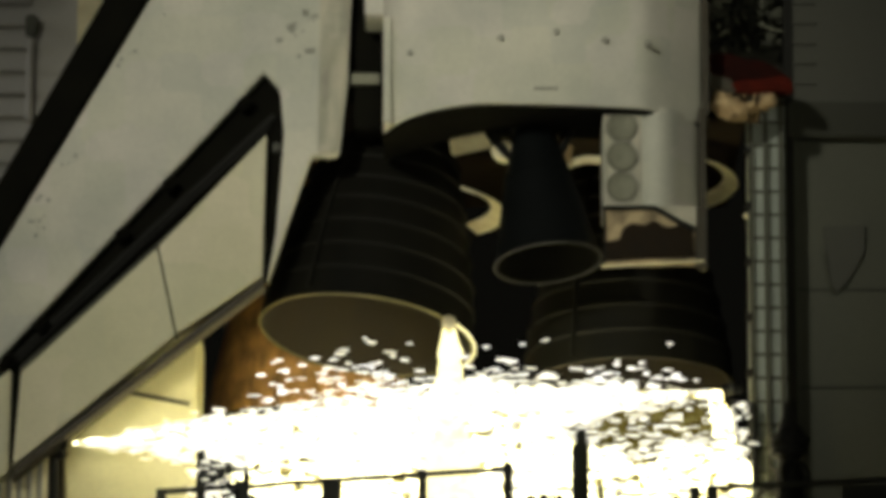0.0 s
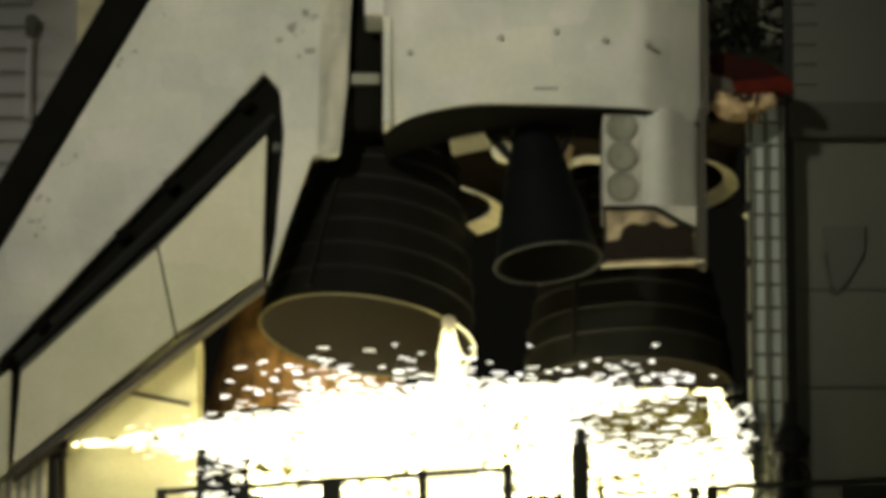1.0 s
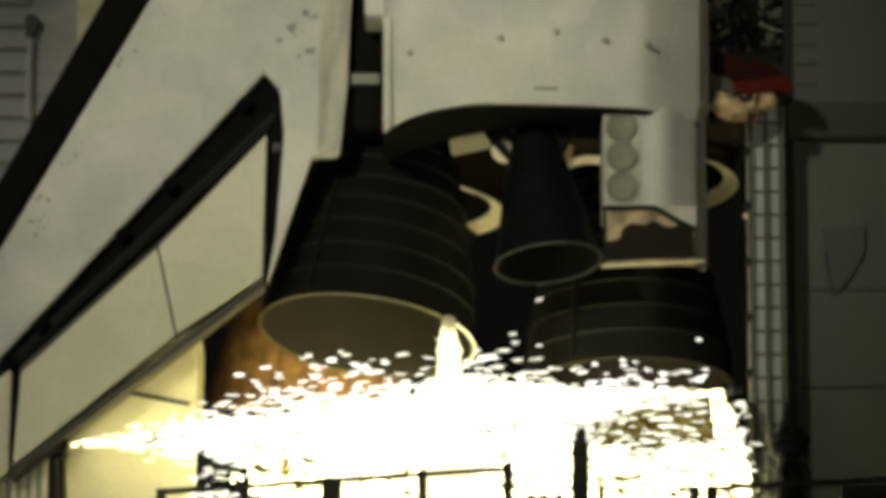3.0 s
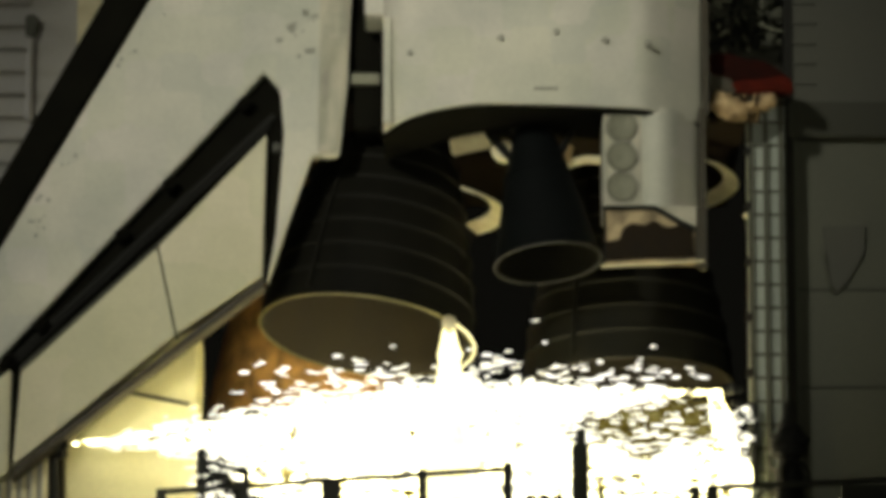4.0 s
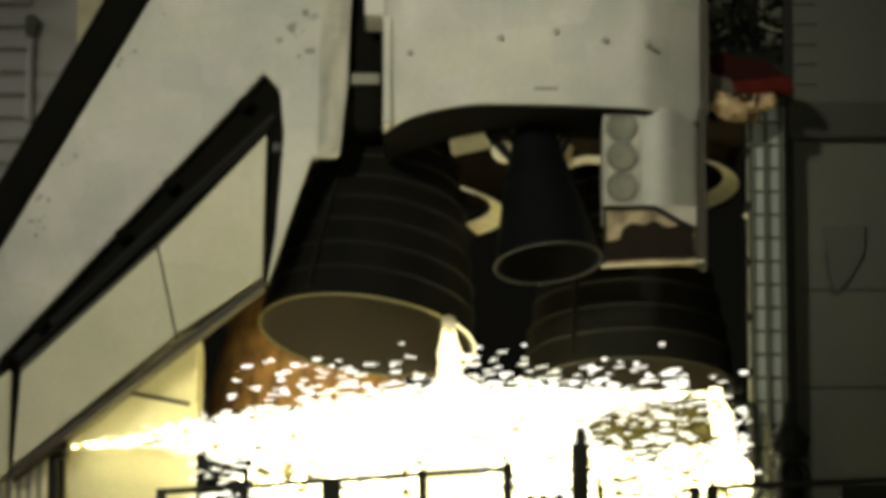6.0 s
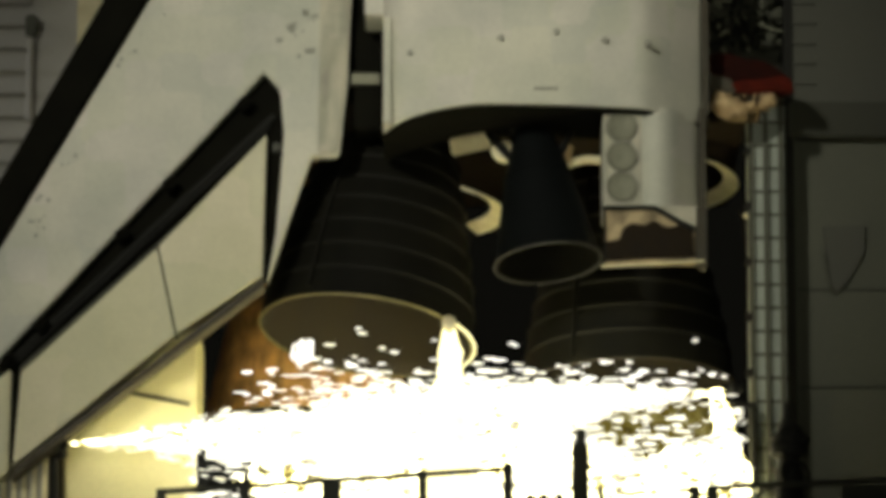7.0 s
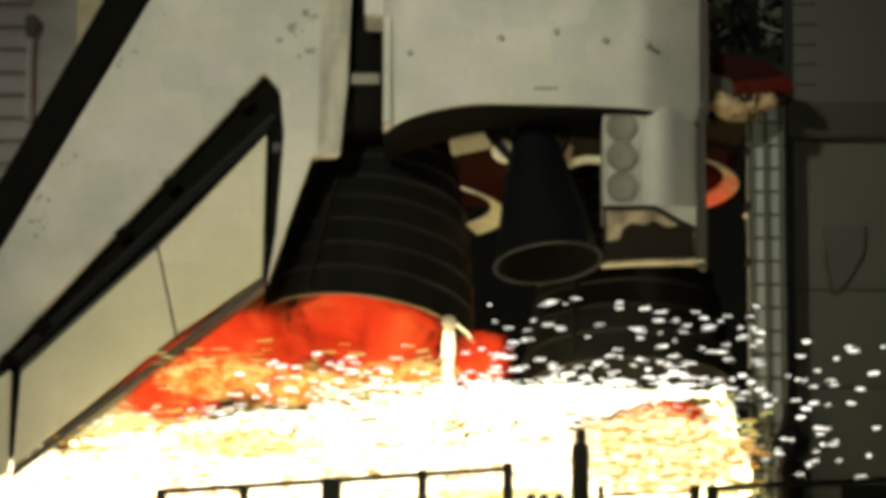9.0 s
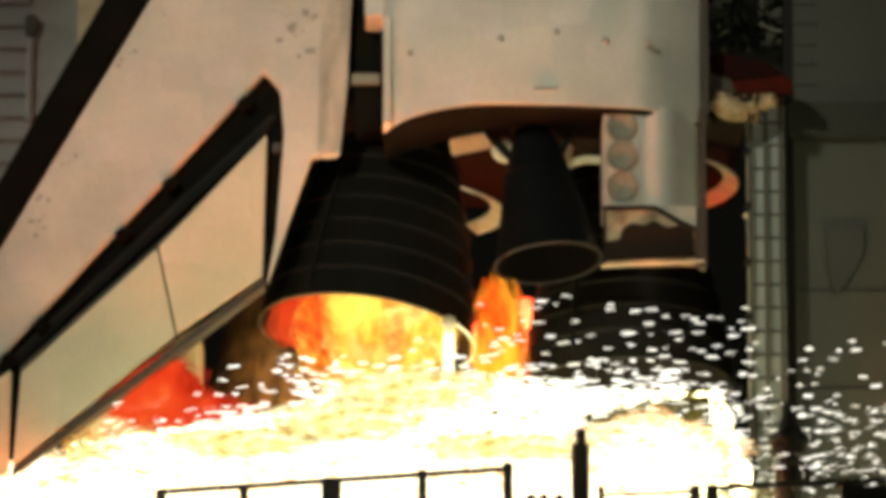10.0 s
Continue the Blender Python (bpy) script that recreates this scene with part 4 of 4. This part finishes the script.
RED_LOW = gas("flame_cloud", (0, 0, 0), (0.48, 0.15, 0.2), 36, RED, "red flame between sheets of fire", 0.5, 1.8)
FLASH_B = gas("ignition_flash", (0, 0, 0), (0.36, 0.25, 0.45), 25, BURST, "small white ignition flash between the engine bells", 0.5, 1.8)
LATE_C = rain(-1.5, 1.5, -0.7, 0.5, 0.0, 800, 93, "burst of sparks thrown up below the rudder", 0.15, 0.2)
LATE_A = rain(-1.7, 1.4, -0.5, 0.5, 0.0, 120, 91, "burst of sparks thrown up beside the engine bells", 0.0, 0.16, 0.72, HOTSPARK, 2.0)
EMBERS = [rain(-1.6, 1.6, -0.75, 0.75, 0.0, 420, 95, "orange ember streaks before the white fire", 0.03, 0.26, 1.1, EMBER), rain(-1.6, 1.6, -0.4, 0.4, 0.0, 200, 96, "orange ember streaks before the white fire", 0.03, 0.26, 1.1, EMBER), rain(-0.8, 0.8, -0.45, 0.4, 0.0, 260, 97, "orange ember streaks falling beside the mast", 0.03, 0.24, 1.2, EMBER), rain(-0.75, 0.75, -0.38, 0.3, 0.0, 190, 98, "golden ember streaks over the burning deck edge", 0.1, 0.18, 1.0, EMBER)]
LATE_D = rain(-1.0, 0.95, -0.6, 0.5, 0.0, 280, 94, "spray of small sparks low beside the tower wall", 0.1, 0.12, 0.46, HOTSPARK, 1.2)
LATE_B = rain(-1.2, 1.2, -0.9, 0.7, 0.0, 80, 92, "burst of sparks thrown across the tower wall", 0.05, 0.14, 0.8, HOTSPARK, 1.3)


def splash(seed, label):
    """A spiky little star of sparks thrown up from the sheet."""
    r = random.Random(seed)
    items = [((0.06 * r.gauss(0, 1), 0.04 * r.gauss(0, 1), 0.05 * r.random()), (r.gauss(0, 0.35), r.gauss(0, 0.2), 1), r.uniform(0.12, 0.3), r.uniform(0.012, 0.022)) for _ in range(26)]
    return streaks("spark_burst", items, HOTSPARK, label)


SPLASH = splash(5, "small spiky splash of white sparks before an engine bell")


def motions():
    rnd = random.Random(77)

    def flow(ob, step, period, tilt):
        """Sparks run outward by step metres, again and again."""
        home = ob.location.copy()
        rows, t = [], 0.0
        while t < 9.9:
            turn = (rnd.uniform(-18, 18), rnd.uniform(-tilt, tilt), rnd.uniform(-4, 4))
            end = min(t + period * rnd.uniform(0.8, 1.3), 10.0)
            rows.append((t, Matrix.Translation(home) @ pose(0, 0, 0, *turn)))
            rows.append((end, Matrix.Translation(home + Vector(step)) @ pose(0, 0, 0, *turn)))
            t = end + 1 / 30
        if rows[-1][0] < 10.0:
            rows.append((10.0, rows[-1][1]))
        walk(ob, rows)

    for ob in LEFT_FANS:
        flow(ob, (0.35, 0, 0.03), 0.17, 1.5)
    for ob in RIGHT_FANS:
        flow(ob, (-0.35, 0, 0.0), 0.17, 1.5)

    def drift(ob, span, period):
        home = ob.location.copy()
        rows, t = [], 0.0
        while t < 10.0:
            rows.append((t, Matrix.Translation(home + Vector([rnd.uniform(-s, s) for s in span]))))
            t += period * rnd.uniform(0.7, 1.3)
        rows.append((10.0, Matrix.Translation(home)))
        walk(ob, rows)

    def rush(ob, step, period):
        """Loose sparks fly on by step metres, then others take their way."""
        home = ob.location.copy()
        rows, t = [], 0.0
        while t < 9.9:
            off = Vector((rnd.uniform(-0.25, 0.25), 0, rnd.uniform(-0.03, 0.03)))
            end = min(t + period * rnd.uniform(0.8, 1.3), 10.0)
            rows.append((t, Matrix.Translation(home + off - Vector(step) * 0.5)))
            rows.append((end, Matrix.Translation(home + off + Vector(step) * 0.5)))
            t = end + 1 / 30
        if rows[-1][0] < 10.0:
            rows.append((10.0, rows[-1][1]))
        walk(ob, rows)

    for ob in LOW_RAIN:
        drift(ob, (0.12, 0.05, 0.05), 0.2)
    for k, ob in enumerate(TOP_RAIN + HIGH_RAIN):
        rush(ob, (0.3 if k % 2 else -0.3, 0, 0.03), 0.2)
    for ob in [PLUME_L, PLUME_R, *POOL, CURTAIN, HAZE_OB]:
        drift(ob, (0.02, 0.02, 0.025), 0.13)
    drift(STREAM_OB, (0.012, 0, 0.03), 0.1)
    # the wide flow gives out as the engines light
    spent = SHEATH.location - Vector((0, -0.1, 2.3))
    rows = [(0.12 * k, Matrix.Translation(SHEATH.location + Vector((rnd.uniform(-0.01, 0.01), 0, rnd.uniform(-0.03, 0.03))))) for k in range(69)]
    rows += [(8.5, Matrix.Translation(spent + Vector((0, 0, 1.9)))), (9.0, Matrix.Translation(spent)), (10, Matrix.Translation(spent))]
    walk(SHEATH, rows)

    # a splash leaps up twice from the sheet
    low, one, two = Matrix.Translation((-1.2, -5.4, 6.3)), Vector((-1.475, -1.5, 12.874)), Vector((-0.844, -1.5, 12.936))
    deep = Vector((0, 0, -0.9))
    walk(SPLASH, [(0, low), (6.6, low), (6.7, Matrix.Translation(one + deep * 4)), (6.9, Matrix.Translation(one + deep * 0.3)), (7.0, Matrix.Translation(one)), (7.1, Matrix.Translation(one + deep * 0.2)), (7.2, Matrix.Translation(one + deep)), (7.3, Matrix.Translation(two + deep)), (7.4, Matrix.Translation(two + deep * 0.12)), (7.5, Matrix.Translation(two)), (7.6, Matrix.Translation(two + deep * 0.25)), (7.7, Matrix.Translation(two + deep)), (7.8, Matrix.Translation((-0.8, -1.5, 8.7))), (10, Matrix.Translation((-0.8, -1.5, 8.7)))])

    # ignition: a flash leaves the bell, then flame fills it
    up, below = ENGINE_1 @ Vector((0, 0, 4.6)), ENGINE_1 @ Vector((0, -0.2, -1.7))
    def at(*local):
        return Matrix.Translation(ENGINE_1 @ Vector(local))

    walk(FLASH, [(0, Matrix.Translation(up)), (7.7, Matrix.Translation(up)), (8.0, at(-0.05, 0, 0.88)), (8.1, at(-0.2, -0.05, 0.62)), (8.2, at(0.0, -0.2, -0.2)), (8.28, at(0, -0.2, -1.1)), (8.4, Matrix.Translation(below)), (10, Matrix.Translation(below))])
    core_up, core_on = Matrix.Translation((-0.9, -5.4, 6.3)), ENGINE_1 @ Vector((0.1, 0, 0.12))
    rows = [(0, core_up), (9.28, core_up), (9.4, Matrix.Translation((core_on.x, core_on.y, 8.7)))]
    for k in range(7):
        rows.append((9.56 + 0.06 * k, Matrix.Translation(core_on + Vector((rnd.uniform(-0.03, 0.03), 0, rnd.uniform(-0.03, 0.03)))) @ pose(0, 0, 0, 0, 0, 12 * k)))
    rows.append((10, Matrix.Translation(core_on) @ pose(0, 0, 0, 0, 0, 96)))
    walk(CORE, rows)
    red_on = ENGINE_1 @ Vector((-0.6, -0.1, 0.15))
    walk(CORE_RED, [(t, core_up if t < 9.33 else Matrix.Translation(red_on + (m.translation - core_on))) for t, m in rows])

    b_low = Matrix.Translation((0.2, -5.4, 6.3))
    walk(FLASH_B, [(0, b_low), (8.0, b_low), (8.1, Matrix.Translation((0.2, -1.9, 9.2))), (8.2, Matrix.Translation((0.187, -1.9, 12.724))), (8.3, Matrix.Translation((0.398, -1.9, 12.785)) @ pose(0, 0, 0, 0, 0, 20)), (8.4, Matrix.Translation((1.03, -1.9, 12.632)) @ pose(0, 0, 0, 0, 0, 40)), (8.5, Matrix.Translation((1.25, -1.9, 12.3))), (8.6, Matrix.Translation((1.359, -1.9, 11.9))), (8.8, Matrix.Translation((1.472, -1.9, 10.774))), (10, Matrix.Translation((1.471, -1.9, 10.593)))])

    hole = Matrix.Translation((0.6, -5.4, 6.3))
    t_on = Vector((0.613, -0.9, 13.027))
    walk(TONGUE, [(0, hole), (9.4, hole), (9.5, Matrix.Translation((t_on.x, t_on.y, 8.7))), (9.65, Matrix.Translation(t_on + Vector((0.05, 0, -0.4)))), (9.8, Matrix.Translation(t_on + Vector((0, 0, -0.15))) @ pose(0, 0, 0, 0, 4, 20)), (9.9, Matrix.Translation(t_on + Vector((0.03, 0, -0.05))) @ pose(0, 0, 0, 0, -4, 40)), (10, Matrix.Translation(t_on))])

    # red clouds burst out of the bell mouth, hang below it and sink away
    paths = (
        ((8.24, Vector((-2.183, -0.5, 12.740))), (8.32, Vector((-2.187, -0.5, 13.243))), (9.2, Vector((-2.247, -0.5, 13.117))), (9.6, Vector((-2.491, -0.5, 12.677))), (10, Vector((-2.795, -0.5, 12.239)))),
        ((8.22, Vector((-1.182, -1.3, 13.086))), (8.3, Vector((-1.183, -1.35, 13.573))), (8.5, Vector((-1.273, -1.35, 13.169))), (8.7, Vector((-1.243, -1.3, 13.086))), (8.85, Vector((-1.180, -1.2, 12.114)))),
        ((8.22, Vector((-0.329, -1.3, 12.962))), (8.3, Vector((-0.390, -1.35, 13.418))), (8.5, Vector((-0.390, -1.35, 13.045))), (8.7, Vector((-0.329, -1.3, 13.024))), (8.85, Vector((-0.329, -1.2, 12.114)))),
        ((8.3, Vector((-2.969, -0.75, 12.381))), (8.4, Vector((-2.911, -0.75, 12.756))), (9.3, Vector((-2.972, -0.75, 12.693))), (10, Vector((-3.156, -0.75, 12.631)))),
        ((8.35, Vector((0.372, -1.15, 12.494))), (8.45, Vector((0.311, -1.15, 12.991))), (9.3, Vector((0.464, -1.15, 12.867))), (9.5, Vector((0.524, -1.15, 12.309)))),
        ((8.22, Vector((-1.697, -0.4, 13.515))), (8.3, Vector((-1.607, -0.4, 14.084))), (8.5, Vector((-1.761, -0.4, 13.831))), (8.65, Vector((-1.883, -0.4, 13.515))), (8.9, Vector((-1.944, -0.4, 13.388))), (9.4, Vector((-1.940, -0.4, 12.759)))))
    for ob, path in zip(CLOUDS, paths):
        start = Matrix.Translation((path[0][1].x, -5.4, 6.3))
        rows = [(0, start), (path[0][0] - 0.2, start), (path[0][0] - 0.1, Matrix.Translation((path[0][1].x, path[0][1].y, 8.7)))]
        for (t0, p), (t1, q) in zip(path, path[1:]):
            n = max(1, round((t1 - t0) / 0.14))
            for i in range(n):
                rows.append((t0 + (t1 - t0) * i / n, Matrix.Translation(p.lerp(q, i / n) + Vector((rnd.uniform(-0.05, 0.05), 0, rnd.uniform(-0.04, 0.04)))) @ pose(0, 0, 0, rnd.uniform(-12, 12), rnd.uniform(-14, 14), rnd.uniform(-16, 16))))
        rows.append((path[-1][0], Matrix.Translation(path[-1][1])))
        if path[-1][0] < 10:
            low = Matrix.Translation((path[-1][1].x, path[-1][1].y, 8.7))
            rows += [(path[-1][0] + 0.15, low), (10, low)]
        walk(ob, rows)
    core_low = Matrix.Translation((-0.9, -5.4, 6.3))
    rows = [(0, core_low), (8.0, core_low), (8.12, Matrix.Translation((-0.9, 0, 8.7)))]
    rows += [(8.24 + 0.13 * k, at(0.05, 0, 0.02) @ pose(0, 0, 0, rnd.uniform(-10, 10), rnd.uniform(-10, 10), 25 * k)) for k in range(11)]
    rows += [(9.75, at(0, 0, -1.2) @ pose(0, 0, 0, 0, 0, 230)), (10, at(0, 0, -4.0) @ pose(0, 0, 0, 0, 0, 230))]
    walk(INNER, rows)
    burst = Vector((-1.148, -1.5, 13.016))
    walk(PALE_FLAME, [(0, core_low), (8.06, core_low), (8.14, Matrix.Translation((-1.1, -1.4, 8.7))), (8.22, Matrix.Translation(burst + Vector((0.1, 0, -0.2)))), (8.3, Matrix.Translation(burst) @ pose(0, 0, 0, 0, 8, 20)), (8.38, Matrix.Translation(burst + Vector((0.05, 0, -0.5))) @ pose(0, 0, 0, 0, 0, 40)), (8.5, Matrix.Translation(burst + Vector((0, 0, -4)))), (10, Matrix.Translation(burst + Vector((0, 0, -4))))])
    spots = (Vector((-4.235, -0.85, 11.403)), Vector((-2.719, -2, 11.424)), Vector((-1.1, -2.1, 11.407)), Vector((0.693, -2.1, 11.286)), Vector((2.19, -2.1, 11.638)), Vector((-3.994, -0.85, 11.619)), Vector((-2.122, -1.95, 11.494)), Vector((2.241, -2.3, 11.555)))
    for k, (ob, p) in enumerate(zip(GLOWS, spots)):
        start = Matrix.Translation((p.x, -5.4, 6.3))
        wait = (8.3, 8.3, 8.3, 8.5, 7.55, 9.0, 9.1, 9.4)[k]
        rows = [(0, start), (wait, start), (wait + 0.1, Matrix.Translation((p.x, p.y, 8.7)))]
        t = wait + 0.2
        while t < 9.9:
            rows.append((t, Matrix.Translation(p + Vector((rnd.uniform(-0.1, 0.1), 0, rnd.uniform(-0.06, 0.06)))) @ pose(0, 0, 0, rnd.uniform(-20, 20), 0, rnd.uniform(-15, 15))))
            t += 0.15
        rows.append((10, Matrix.Translation(p)))
        walk(ob, rows)

    for ob, p, wait in ((CORE_HOT, ENGINE_1 @ Vector((0.22, -0.2, 0.0)), 9.58), (LICKS[0], Vector((-2.349, -1.0, 12.721)), 8.22), (LICKS[1], Vector((-1.487, -1.2, 12.683)), 8.22), (LICKS[2], Vector((-0.573, -1.2, 12.721)), 8.3), (RED_LOW, Vector((2.441, -1.2, 12.250)), 7.6), (EMBERS[3], Vector((-3.296, -1.9, 11.672)), 8.35), (EMBERS[2], Vector((2.413, -2.5, 11.640)), 7.55), (FRONT[4], Vector((-0.325, -2.0, 12.398)), 9.45), (FRONT[0], Vector((-2.088, -2.95, 11.682)), 8.45), (FRONT[1], Vector((-1.027, -2.95, 11.892)), 9.15), (FRONT[2], Vector((-3.284, -1.6, 11.798)), 8.8), (FRONT[3], Vector((0.684, -2.95, 11.622)), 8.8), (EMBERS[0], Vector((-1.326, -2.75, 11.777)), 8.35), (EMBERS[1], Vector((1.751, -2.75, 11.597)), 8.7), (FIRE_LIGHT_RIGHT, Vector((3.876, -2.0, 10.66)), 8.9), (FIRE_LIGHT[0], Vector((-2.269, -2.6, 10.514)), 8.9), (FIRE_LIGHT[1], Vector((-0.733, -2.6, 10.514)), 8.9), (FIRE_LIGHT[2], Vector((0.981, -2.6, 10.514)), 9.3), (BACK[0], Vector((2.3, 2.7, 13.604)), 8.3), (BACK[1], Vector((0.745, 1.9, 13.713)), 9.45), (LATE_D, Vector((3.999, -1.5, 11.82)), 8.9), (LATE_C, Vector((-3.365, -0.15, 12.051)), 8.2), (LATE_A, Vector((2.033, -1.7, 12.885)), 8.3), (LATE_B, Vector((4.127, -1.9, 12.234)), 8.5)):
        start = Matrix.Translation((p.x, -5.4, 6.3))
        rows = [(0, start), (wait, start), (wait + 0.1, Matrix.Translation((p.x, p.y, 8.7)))]
        t = wait + 0.25
        last = {RED_LOW: 9.45, EMBERS[2]: 9.2, EMBERS[0]: 9.65, EMBERS[1]: 9.7, LICKS[0]: 9.5, LICKS[1]: 9.6, LICKS[2]: 9.6}.get(ob, 9.95)
        while t < last:
            rows.append((t, Matrix.Translation(p + Vector((rnd.uniform(-0.15, 0.15), 0, rnd.uniform(-0.12, 0.1)))) @ pose(0, 0, 0, rnd.uniform(-20, 20), 0, 0)))
            t += 0.12
        if last < 9.95:
            p = Vector((p.x, p.y, 8.7))
            rows.append((t + 0.1, Matrix.Translation(p)))
        rows.append((10, Matrix.Translation(p)))
        walk(ob, rows)


motions()
